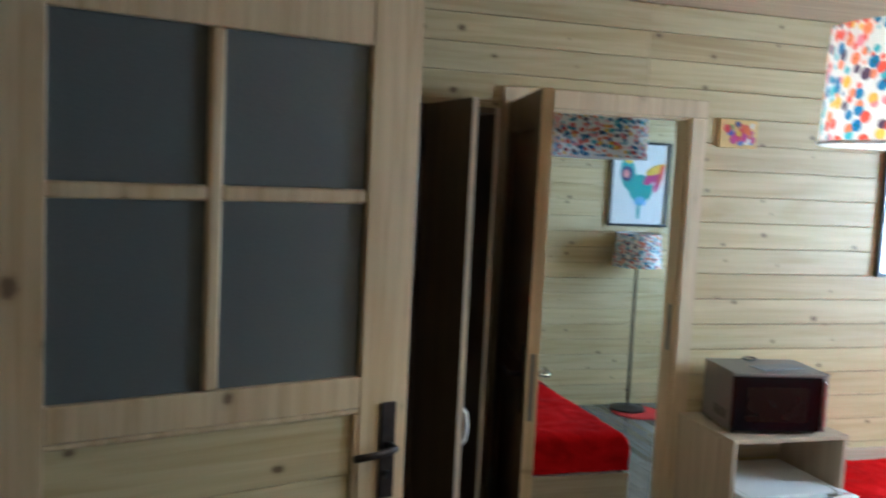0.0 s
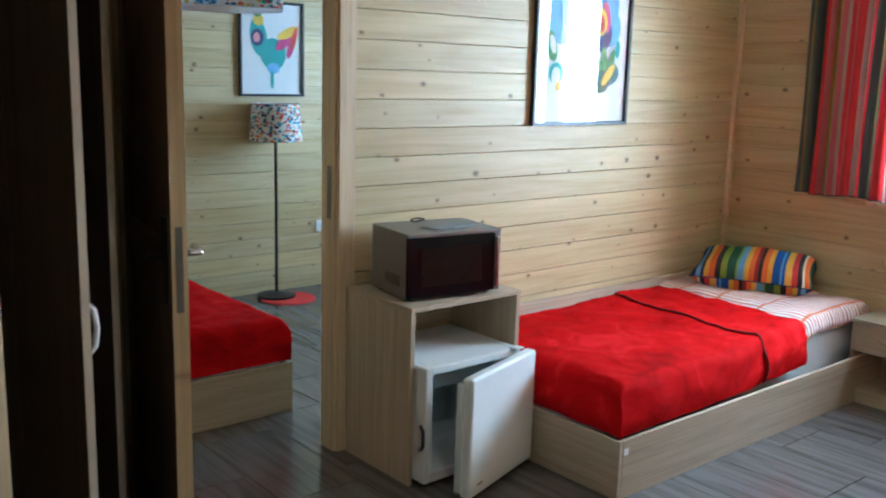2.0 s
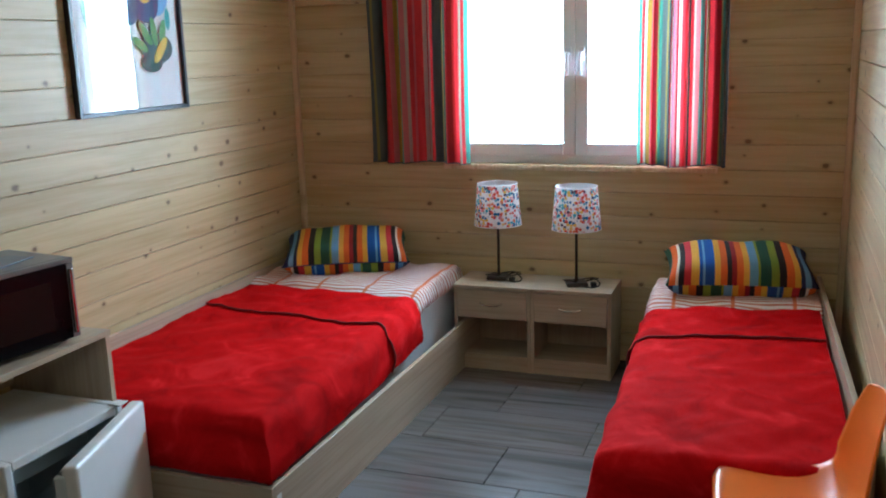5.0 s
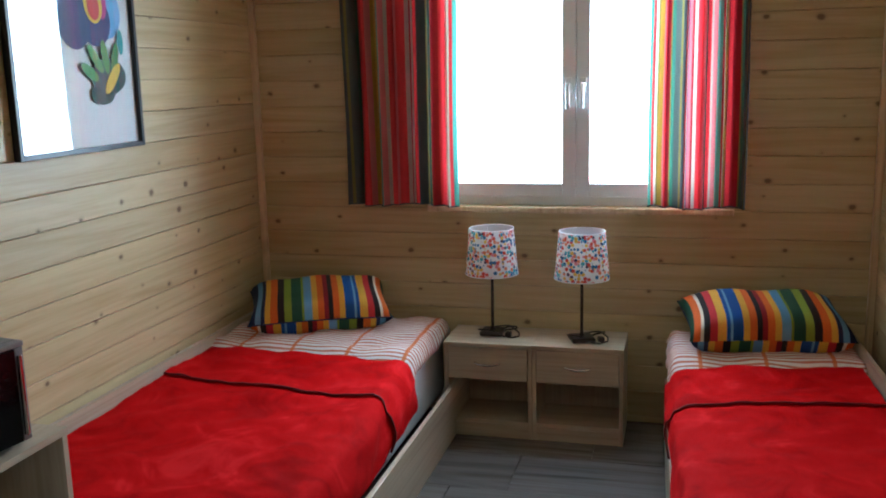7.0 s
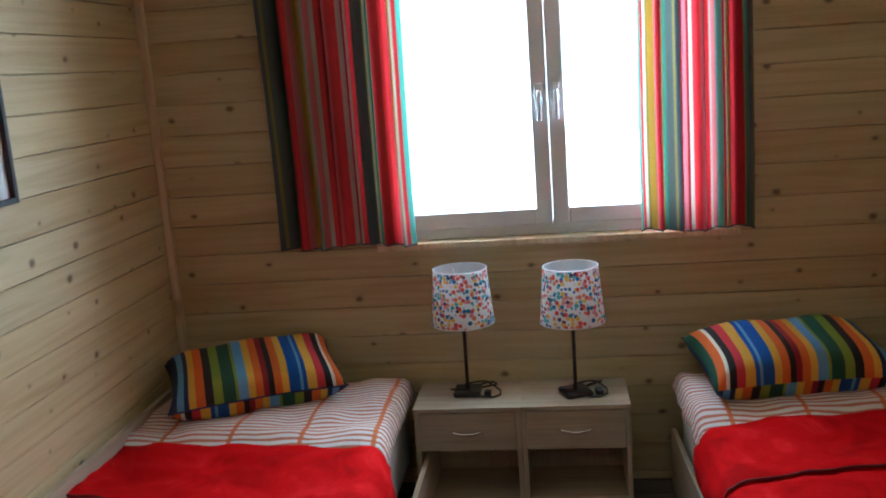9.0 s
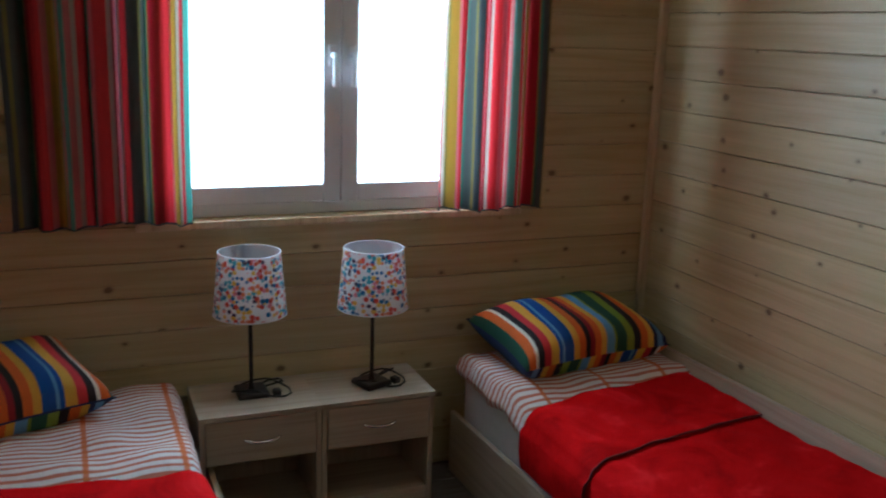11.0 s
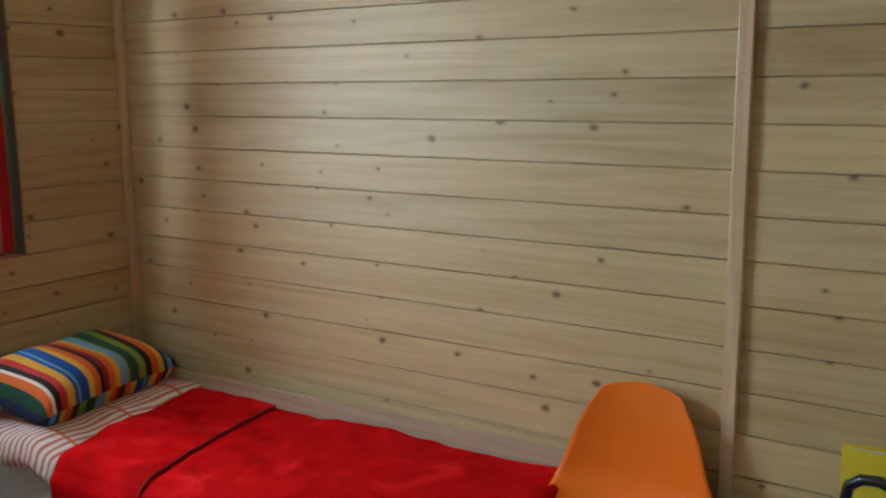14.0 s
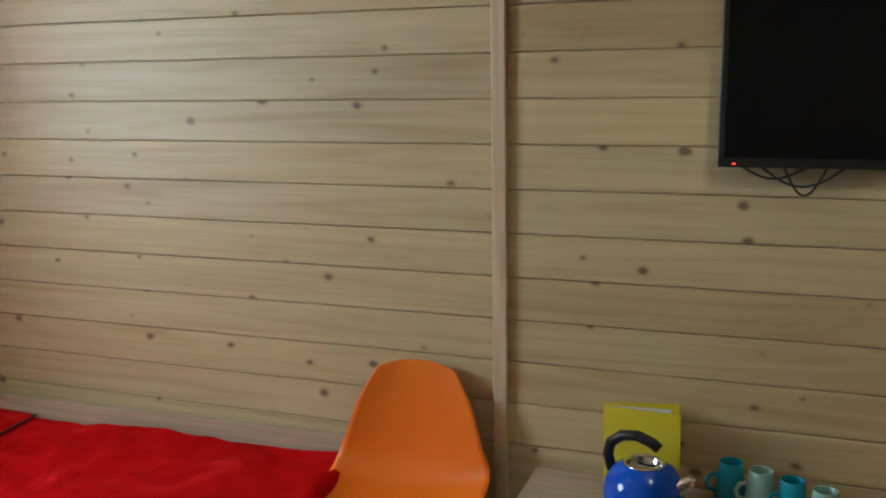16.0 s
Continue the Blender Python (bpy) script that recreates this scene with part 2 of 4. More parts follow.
def linen():
    m, nt, b = mat("orange_striped_linen", 0.9)
    w = nt.nodes.new("ShaderNodeTexWave")
    w.bands_direction = "X"
    for key, v in (("Scale", 13.0), ("Distortion", 2.2), ("Detail", 1.0), ("Detail Scale", 1.2)):
        w.inputs[key].default_value = v
    nt.links.new(coords(nt, (1, 0.55, 0), False), w.inputs["Vector"])
    fac = ramp(nt, w.outputs["Fac"], [(0.50, (0, 0, 0)), (0.72, (1, 1, 1))])
    g = nt.nodes.new("ShaderNodeTexWave")
    g.bands_direction = "Y"
    for key, v in (("Scale", 1.35), ("Distortion", 0.4), ("Detail", 0.0)):
        g.inputs[key].default_value = v
    nt.links.new(coords(nt, (1, 1, 0), False), g.inputs["Vector"])
    lines = ramp(nt, g.outputs["Fac"], [(0.985, (0, 0, 0)), (0.995, (1, 1, 1))])
    bw, bw2 = nt.nodes.new("ShaderNodeRGBToBW"), nt.nodes.new("ShaderNodeRGBToBW")
    nt.links.new(fac, bw.inputs[0]), nt.links.new(lines, bw2.inputs[0])
    col = mix(nt, math_node(nt, "MULTIPLY", bw.outputs[0], 0.85), (0.78, 0.72, 0.68), (0.50, 0.10, 0.02))
    col = mix(nt, math_node(nt, "MULTIPLY", bw2.outputs[0], 0.9), col, (0.62, 0.15, 0.02))
    nt.links.new(col, b.inputs["Base Color"])
    n = node(nt, "TexNoise", Scale=14.0, Detail=5.0, Distortion=0.8)
    nt.links.new(coords(nt, (1, 1, 1)), n.inputs["Vector"])
    bump(nt, b, n.outputs[0], 0.6, 0.012)
    return m


LINEN = linen()


def flowered(name, through_light=0.35, dots=62.0, kind="UV"):
    """White cloth with a print of small coloured flowers."""
    m, nt, b = mat(name, 0.85)
    if kind == "UV":
        uv = nt.nodes.new("ShaderNodeUVMap").outputs[0]
    else:
        uv = coords(nt, (1, 1, 1), False)
    v = nt.nodes.new("ShaderNodeTexVoronoi")
    v.inputs["Scale"].default_value, v.inputs["Randomness"].default_value = dots, 0.75
    nt.links.new(uv, v.inputs["Vector"])
    sep = nt.nodes.new("ShaderNodeSeparateColor")
    nt.links.new(v.outputs["Color"], sep.inputs[0])
    hue = ramp(nt, sep.outputs[0], [(0, (0.62, 0.08, 0.05)), (0.2, (0.03, 0.16, 0.34)), (0.42, (0.70, 0.22, 0.10)), (0.55, (0.10, 0.40, 0.48)), (0.7, (0.75, 0.48, 0.08)), (0.80, (0.08, 0.05, 0.09)), (0.9, (0.70, 0.25, 0.30))], True)
    inner = ramp(nt, v.outputs["Distance"], [(0.12, (0.78, 0.66, 0.30)), (0.16, (1, 1, 1))], True)
    petal = ramp(nt, v.outputs["Distance"], [(0.50, (1, 1, 1)), (0.58, (0, 0, 0))])
    bw = nt.nodes.new("ShaderNodeRGBToBW")
    nt.links.new(petal, bw.inputs[0])
    col = mix(nt, bw.outputs[0], (0.80, 0.79, 0.77), mix(nt, 1.0, hue, inner, "MULTIPLY"))
    nt.links.new(col, b.inputs["Base Color"])
    tr = nt.nodes.new("ShaderNodeBsdfTranslucent")
    nt.links.new(col, tr.inputs[0])
    mx = nt.nodes.new("ShaderNodeMixShader")
    mx.inputs[0].default_value = through_light
    nt.links.new(b.outputs[0], mx.inputs[1]), nt.links.new(tr.outputs[0], mx.inputs[2])
    nt.links.new(mx.outputs[0], nt.nodes["Material Output"].inputs[0])
    return m


SHADE = flowered("flowered_shade_cloth", 0.22, 44.0)
SHADE_BIG = flowered("flowered_pendant_cloth", 0.70, 58.0)
LINING = plain("white_shade_lining", (0.82, 0.82, 0.82), 0.8, 0, 0.02)
lining_tree = LINING.node_tree
soft_light, soft_mix = lining_tree.nodes.new("ShaderNodeBsdfTranslucent"), lining_tree.nodes.new("ShaderNodeMixShader")
soft_light.inputs[0].default_value, soft_mix.inputs[0].default_value = (0.85, 0.85, 0.85, 1), 0.6
lining_tree.links.new(lining_tree.nodes["Principled BSDF"].outputs[0], soft_mix.inputs[1])
lining_tree.links.new(soft_light.outputs[0], soft_mix.inputs[2])
lining_tree.links.new(soft_mix.outputs[0], lining_tree.nodes["Material Output"].inputs[0])


def glass(name, gloss=0.12, rough=0.0):
    m = bpy.data.materials.new(name)
    m.use_nodes = True
    nt = m.node_tree
    nt.nodes.remove(nt.nodes["Principled BSDF"])
    tr, gl, mx = nt.nodes.new("ShaderNodeBsdfTransparent"), nt.nodes.new("ShaderNodeBsdfGlossy"), nt.nodes.new("ShaderNodeMixShader")
    gl.inputs["Roughness"].default_value = rough
    fr = nt.nodes.new("ShaderNodeLayerWeight")
    fr.inputs[0].default_value = 0.5
    nt.links.new(math_node(nt, "ADD", math_node(nt, "MULTIPLY", math_node(nt, "POWER", fr.outputs["Facing"], 4.0), 0.45), 0.035 + gloss), mx.inputs[0])
    nt.links.new(tr.outputs[0], mx.inputs[1]), nt.links.new(gl.outputs[0], mx.inputs[2])
    nt.links.new(mx.outputs[0], nt.nodes["Material Output"].inputs[0])
    return m


GLASS = glass("window_glass", 0.0)
PICTURE_GLASS = glass("picture_glass", 0.02)


def glow(name, colour, strength):
    m = bpy.data.materials.new(name)
    m.use_nodes = True
    nt = m.node_tree
    em = nt.nodes.new("ShaderNodeEmission")
    em.inputs[0].default_value, em.inputs[1].default_value = (*colour, 1), strength
    nt.links.new(em.outputs[0], nt.nodes["Material Output"].inputs[0])
    return m


BULB = glow("lit_bulb", (1.0, 0.90, 0.74), 14)
HAZE = glow("white_overcast_distance", (0.95, 0.98, 1.0), 7)
LED = glow("red_led", (1, 0.05, 0.02), 3)


# ---------------- mesh helpers ----------------
def mesh_of(name, bm, material, smooth=False):
    me = bpy.data.meshes.new(name)
    bm.to_mesh(me)
    bm.free()
    me.materials.append(material)
    if smooth:
        for p in me.polygons:
            p.use_smooth = True
    return me


def part(name, bm, material, parent=None, label="", m=None, smooth=False):
    ob = new(name, mesh_of(name, bm, material, smooth))
    if parent:
        ob.parent = parent
    if m is not None:
        ob.matrix_local = m
    if label:
        tagged(ob, label)
    return ob


def thing(name, m, label, category, group="", kind=""):
    ob = new(name)
    ob.empty_display_size = 0.1
    ob.matrix_world = m
    return tagged(ob, label, category, group, kind)


def box(x0, x1, y0, y1, z0, z1, bevel=0.0, seg=2, bm=None):
    out = bm or bmesh.new()
    b = bmesh.new() if bm else out
    bmesh.ops.create_cube(b, size=1.0, matrix=Matrix.Translation(((x0 + x1) / 2, (y0 + y1) / 2, (z0 + z1) / 2)) @ Matrix.Diagonal((x1 - x0, y1 - y0, z1 - z0, 1)))
    if bevel:
        bmesh.ops.bevel(b, geom=b.edges[:], offset=bevel, segments=seg, affect="EDGES", profile=0.5)
    if bm:
        tmp = bpy.data.meshes.new("tmp")
        b.to_mesh(tmp)
        b.free()
        bm.from_mesh(tmp)
        bpy.data.meshes.remove(tmp)
    return out


def lathe(profile, seg=40, uv=False, close=False):
    """Turns a profile of (radius, z) round z."""
    bm = bmesh.new()
    rings = [[bm.verts.new((r * math.cos(2 * math.pi * k / seg), r * math.sin(2 * math.pi * k / seg), z)) for k in range(seg)] for r, z in profile]
    lay = bm.loops.layers.uv.new("UVMap")
    for a in range(len(rings) - 1):
        for k in range(seg):
            f = bm.faces.new((rings[a][k], rings[a][(k + 1) % seg], rings[a + 1][(k + 1) % seg], rings[a + 1][k]))
            for loop, (u, v) in zip(f.loops, ((k, 0), (k + 1, 0), (k + 1, 1), (k, 1))):
                loop[lay].uv = (u / seg * 1.0, profile[a + v][1] * (1.3 if not uv else uv))
    if close:
        bm.faces.new(rings[0][::-1]), bm.faces.new(rings[-1])
    return bm


def tube(points, radius, seg=8):
    """A round bar bent along points."""
    bm = bmesh.new()
    pts = [Vector(p) for p in points]
    rings = []
    for k, p in enumerate(pts):
        d = (pts[min(k + 1, len(pts) - 1)] - pts[max(k - 1, 0)]).normalized()
        a = d.orthogonal().normalized() if not rings else (side - side.dot(d) * d).normalized()
        side = a
        c = d.cross(a)
        rings.append([bm.verts.new(p + radius * (math.cos(2 * math.pi * j / seg) * a + math.sin(2 * math.pi * j / seg) * c)) for j in range(seg)])
    for k in range(len(rings) - 1):
        for j in range(seg):
            bm.faces.new((rings[k][j], rings[k][(j + 1) % seg], rings[k + 1][(j + 1) % seg], rings[k + 1][j]))
    bm.faces.new(rings[0][::-1]), bm.faces.new(rings[-1])
    return bm


def disc(cx, cz, rx, rz, y, turn=0.0, seg=24, depth=0.0012):
    """A flat oval of paint standing in the x-z plane, facing -y."""
    bm = bmesh.new()
    c, s = math.cos(turn), math.sin(turn)
    ring = [(rx * math.cos(2 * math.pi * k / seg), rz * math.sin(2 * math.pi * k / seg)) for k in range(seg)]
    bm.faces.new([bm.verts.new((cx + c * a - s * b, y, cz + s * a + c * b)) for a, b in ring])
    return bm


def surface(fn, nu, nv, uvscale=(1, 1)):
    """A sheet fn(u, v) over the unit square."""
    bm = bmesh.new()
    lay = bm.loops.layers.uv.new("UVMap")
    grid = [[bm.verts.new(fn(i / nu, j / nv)) for j in range(nv + 1)] for i in range(nu + 1)]
    for i in range(nu):
        for j in range(nv):
            f = bm.faces.new((grid[i][j], grid[i + 1][j], grid[i + 1][j + 1], grid[i][j + 1]))
            for loop, (a, b) in zip(f.loops, ((i, j), (i + 1, j), (i + 1, j + 1), (i, j + 1))):
                loop[lay].uv = (a / nu * uvscale[0], b / nv * uvscale[1])
    return bm


# ---------------- the setting ----------------
W_X, V_X, V_Y, FAR_Y = -0.70, 0.85, -1.30, 5.10     # west wall, vestibule's east wall and south wall, north room's far wall
DOOR = (1.03, 1.82, 1.935)                          # doorway to the north room: x0, x1, height
DOOR_W = (0.04, 1.05, 2.09)                         # doorway in the west wall: y0, y1, height


def structure(name, bm, material, label):
    return tagged(part(name, bm, material), label, name.split("_")[0], kind="structure")


bm = box(-1.45, E_X + 0.2, V_Y - 0.1, FAR_Y + 0.15, -0.12, -0.0095)
floor = structure("floor", bm, GROUT, "floor of grey-brown wood-look tiles with thin grout joints")
ceiling = structure("ceiling", box(-1.45, E_X + 0.2, V_Y - 0.1, FAR_Y + 0.15, TOP, TOP + 0.1), PINE_CEIL, "pale pine ceiling over the rooms")
ground = structure("ground", box(-60, 120, -60, 60, -0.55, -0.45), GREENERY, "grass outside the cabin")
backdrop = structure("backdrop", box(9, 9.1, -14, 18, -0.44, 12), HAZE, "white overcast distance outside the windows")

T = 0.012
wall_south = structure("wall_south", box(V_X - 0.1, E_X + 0.15, -0.11, -T, 0, TOP), PINE, "wall of pale knotty pine boards behind the bed and table")
bm = bmesh.new()
box(W_X - 0.1, DOOR[0], N_Y + T, N_Y + 0.085, 0, TOP, bm=bm)
box(DOOR[1], E_X + T, N_Y + T, N_Y + 0.085, 0, TOP, bm=bm)
box(DOOR[0], DOOR[1], N_Y + T, N_Y + 0.085, DOOR[2], TOP, bm=bm)
wall_north = structure("wall_north", bm, PINE, "wall of pale knotty pine boards with a doorway and a picture")
bm = bmesh.new()
for y0, y1, z0, z1 in ((-0.11, WIN[0], 0, TOP), (WIN[1], WIN2[0], 0, TOP), (WIN2[1], FAR_Y + 0.1, 0, TOP), (WIN[0], WIN[1], 0, WIN[2]), (WIN[0], WIN[1], WIN[3], TOP), (WIN2[0], WIN2[1], 0, WIN2[2]), (WIN2[0], WIN2[1], WIN2[3], TOP)):
    box(E_X + T, E_X + 0.17, y0, y1, z0, z1, bm=bm)
wall_east = structure("wall_east", bm, PINE, "wall of pine boards round the curtained window")
bm = bmesh.new()
for y0, y1, z0, z1 in ((V_Y - 0.1, DOOR_W[0], 0, TOP), (DOOR_W[1], N_Y + T, 0, TOP), (DOOR_W[0], DOOR_W[1], DOOR_W[2], TOP)):
    box(W_X - 0.1, W_X - T, y0, y1, z0, z1, bm=bm)
wall_west = structure("wall_west", bm, PINE, "wall of pine boards with the open glazed door")
structure("wall_vestibule", box(V_X - 0.1, V_X, V_Y, -0.112, 0, TOP), PINE, "pine wall beside the entrance")
structure("wall_entrance", box(W_X - 0.1, V_X, V_Y - 0.1, V_Y, 0, TOP), PINE, "pine wall behind the entrance")
wall_far = structure("wall_far", box(0.5, E_X + T, FAR_Y + T, FAR_Y + 0.1, 0, TOP), PINE, "far pine board wall of the second bedroom")
structure("wall_bedroom_west", box(0.50, 0.60, N_Y + 0.09, FAR_Y + T, 0, TOP), PINE, "side wall of the second bedroom")
bm = bmesh.new()
box(-1.45, -1.35, -0.2, 1.3, 0, TOP, bm=bm), box(-1.35, W_X - 0.1, -0.2, -0.1, 0, TOP, bm=bm), box(-1.35, W_X - 0.1, 1.2, 1.3, 0, TOP, bm=bm)
structure("wall_side_room", bm, PINE, "plain walls of the side room behind the glazed door")

PITCH = 0.1108
board_cache = {}


def board_mesh(length, height):
    """A board with eased front edges; its face looks along -y, its length runs along x."""
    key = (round(length, 3), round(height, 4))
    if key not in board_cache:
        bm, c = bmesh.new(), 0.0022
        prof = [(T, 0), (c, 0), (0, c), (0, height - c), (c, height), (T, height)]
        ends = [[bm.verts.new((x, y, z)) for y, z in prof] for x in (-length / 2, length / 2)]
        n = len(prof)
        for k in range(n):
            bm.faces.new((ends[0][k], ends[0][(k + 1) % n], ends[1][(k + 1) % n], ends[1][k]))
        bm.faces.new(ends[0][::-1]), bm.faces.new(ends[1])
        bmesh.ops.recalc_face_normals(bm, faces=bm.faces)
        board_cache[key] = mesh_of("board", bm, PINE)
    return board_cache[key]


def clad(wall, face, at, spans, offset, holes=(), ztop=TOP):
    """Boards on a wall. face: the way it looks; at: the plane of the boards' face; holes: (from, to, z0, z1)."""
    turn = {"-y": 0, "+y": 180, "-x": -90, "+x": 90}[face]
    z = offset - PITCH
    while z < ztop - 0.005:
        z0, z1 = max(z, 0.0) + 0.0012, min(z + PITCH, ztop) - 0.0012
        z += PITCH
        if z1 - z0 < 0.012:
            continue
        pieces = list(spans)
        for h0, h1, hz0, hz1 in holes:
            if z1 > hz0 + 0.01 and z0 < hz1 - 0.01:
                pieces = [q for a, b in pieces for q in ((a, min(b, h0)), (max(a, h1), b)) if q[1] - q[0] > 0.01]
        for a, b in pieces:
            ob = new("board", board_mesh(b - a - 0.002, z1 - z0))
            ob.parent = wall
            wob = random.uniform(-0.0012, 0.0012)
            mid = (a + b) / 2
            x, y = (mid, at + wob) if face[1] == "y" else (at + wob, mid)
            ob.matrix_local = pose(x, y, z0, 0, 0, turn)


# corner and joint strips
def strip(name, x0, x1, y0, y1, z0, z1, wall, label="", material=PINE_TRIM, bevel=0.003):
    return part(name, box(x0, x1, y0, y1, z0, z1, bevel), material, wall, label)


strip("joint_strip", 2.098, 2.135, 0.0015, 0.017, 0, TOP, wall_south, "pale pine cover strip over the board ends")
strip("corner_strip", E_X - 0.026, E_X - 0.0015, 0.0015, 0.028, 0, TOP, wall_south)
strip("corner_strip", E_X - 0.026, E_X - 0.0015, N_Y - 0.028, N_Y - 0.0015, 0, TOP, wall_north)
strip("baseboard", 2.44, E_X - 0.03, N_Y - 0.016, N_Y - 0.002, 0, 0.06, wall_north)


def doorway(name, x0, x1, h, y0, y1, label, m):
    """A lined opening with casings on the room's side, local x along the wall."""
    d = thing(name, m, label, "door frame", kind="structure")
    w = 0.075
    part("jamb", box(x0, x0 + 0.022, y0, y1, 0, h, 0.002), PINE_TRIM, d)
    part("jamb", box(x1 - 0.022, x1, y0, y1, 0, h, 0.002), PINE_TRIM, d)
    part("head", box(x0 + 0.022, x1 - 0.022, y0, y1, h - 0.022, h, 0.002), PINE_TRIM, d)
    part("casing", box(x0 - w + 0.012, x0 + 0.012, y0 - 0.016, y0 - 0.001, 0, h - 0.012, 0.004), PINE_TRIM, d)
    part("casing", box(x1 - 0.012, x1 + w - 0.012, y0 - 0.016, y0 - 0.001, 0, h - 0.012, 0.004), PINE_TRIM, d)
    part("casing", box(x0 - w + 0.012, x1 + w - 0.012, y0 - 0.016, y0 - 0.001, h - 0.0115, h + w - 0.012, 0.004), PINE_TRIM, d)
    return d


frame_n = doorway("door_frame_north", DOOR[0], DOOR[1], DOOR[2], N_Y - 0.003, N_Y + 0.088, "pine frame of the open doorway to the second bedroom", pose(0, 0, 0))
part("strike_plate", box(DOOR[1] - 0.0245, DOOR[1] - 0.0215, N_Y + 0.02, N_Y + 0.045, 0.93, 1.13), STEEL, frame_n, "steel strike plate")
doorway("door_frame_west", -DOOR_W[1], -DOOR_W[0], DOOR_W[2], -0.003, 0.10, "pine frame of the glazed door", pose(W_X, 0, 0, 0, 0, 90) @ Matrix.Rotation(math.pi, 4, "Z") @ pose(0, 0, 0, 0, 0, 180))


# glazed pine door, open into the room
def glazed_door():
    hinge, tip = Vector((-0.645, 1.055)), Vector((0.300, 1.345))
    d = tip - hinge
    L, H, th = d.length, 2.07, 0.04
    door = thing("door_1", pose(hinge.x, hinge.y, 0.010, 0, 0, math.degrees(math.atan2(d.y, d.x))), "open knotty pine door with four frosted glass panes", "door", kind="structure")
    st = 0.135
    LB = L / 2 - 0.015
    z_low, z_pan, z_rail = 0.24, 1.070, 1.128
    part("stile", box(0, st, 0, th, 0, H, 0.003), PINE_DOOR, door)
    part("stile", box(L - st, L, 0, th, 0, H, 0.003), PINE_DOOR, door)
    for z0, z1 in ((0, z_low), (z_pan, z_rail + 0.02), (H - 0.13, H)):
        part("rail", box(st, L - st, 0.0012, th - 0.0012, z0, z1, 0.004), PINE_DOOR, door)
    zt, zb, zb_mid = H - 0.13, z_rail + 0.02, 1.585
    part("glazing_bar", box(LB - 0.017, LB + 0.017, 0.004, th - 0.004, zb, zt, 0.008, 3), PINE_DOOR, door)
    for x0, x1 in ((st, LB - 0.017), (LB + 0.017, L - st)):
        part("glazing_bar", box(x0, x1, 0.004, th - 0.004, zb_mid - 0.017, zb_mid + 0.017, 0.008, 3), PINE_DOOR, door)
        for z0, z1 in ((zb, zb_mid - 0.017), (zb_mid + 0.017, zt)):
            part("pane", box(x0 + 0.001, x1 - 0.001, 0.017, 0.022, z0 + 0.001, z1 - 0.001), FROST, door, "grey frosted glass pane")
    # lower panel of vertical boards with a raised field
    n = 5
    for k in range(n):
        z0 = z_low + k * (z_pan - z_low) / n
        part("panel_board", box(st, L - st, 0.014, 0.026, z0 + 0.0008, z0 + (z_pan - z_low) / n - 0.0008, 0.003), PINE, door)
    part("moulding", box(st, L - st, 0.003, 0.013, z_pan - 0.014, z_pan - 0.001, 0.004), PINE_DOOR, door)
    part("moulding", box(L - st - 0.014, L - st - 0.001, 0.003, 0.0135, z_low, z_pan - 0.015, 0.004), PINE_DOOR, door)
    plate = part("handle_plate", box(L - 0.078, L - 0.034, -0.008, -0.0005, 0.835, 1.080, 0.004), IRON, door, "dark bronze handle plate")
    x = L - 0.056
    part("lever", tube([(x, -0.006, 0.972), (x, -0.045, 0.972), (x - 0.02, -0.052, 0.970), (x - 0.06, -0.052, 0.965), (x - 0.115, -0.05, 0.962)], 0.0095, 10), IRON, plate, "dark bronze lever", smooth=True)
    part("key_cylinder", lathe([(0.0, 0), (0.010, 0), (0.010, 0.008), (0.0, 0.008)], 16), BLACK, plate, m=pose(x, -0.008, 0.897, 90))


glazed_door()


def bedroom_door():
    hinge, tip = Vector((1.030, N_Y - 0.03)), Vector((0.868, 1.85))
    d = tip - hinge
    L, H, th = d.length, 1.925, 0.04
    door = thing("door_2", pose(hinge.x, hinge.y, 0.01, 0, 0, math.degrees(math.atan2(d.y, d.x))), "open brown-stained pine door to the second bedroom", "door", kind="structure")
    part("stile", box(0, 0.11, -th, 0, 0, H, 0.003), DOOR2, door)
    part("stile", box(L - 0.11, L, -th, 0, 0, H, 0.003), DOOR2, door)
    part("edge", box(L, L + 0.003, -th, 0, 0, H), PINE_DOOR, door, "pale pine edge of the door")
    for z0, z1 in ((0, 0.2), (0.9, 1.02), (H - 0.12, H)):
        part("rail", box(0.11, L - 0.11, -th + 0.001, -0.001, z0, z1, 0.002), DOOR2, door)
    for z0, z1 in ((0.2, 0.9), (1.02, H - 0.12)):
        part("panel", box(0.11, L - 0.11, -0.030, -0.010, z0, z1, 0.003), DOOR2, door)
    for s, y in ((-1, -th), (1, 0)):
        y0, y1 = sorted((y, y + s * 0.008))
        p = part("handle_plate", box(L - 0.08, L - 0.04, y0, y1, 0.87, 1.10, 0.003), IRON, door)
        part("lever", tube([(L - 0.06, y, 1.0), (L - 0.06, y + s * 0.045, 1.0), (L - 0.08, y + s * 0.05, 1.0), (L - 0.16, y + s * 0.05, 0.998)], 0.009), CHROME if s > 0 else IRON, p, smooth=True)
    part("latch_plate", box(L + 0.003, L + 0.0055, -0.03, -0.012, 0.86, 1.08), STEEL, door, "steel latch plate")
    for z in (0.25, 1.68):
        part("hinge", lathe([(0.0, 0), (0.008, 0), (0.008, 0.09), (0.0, 0.09)], 12), STEEL, door, m=pose(-0.006, 0.004, z))


bedroom_door()


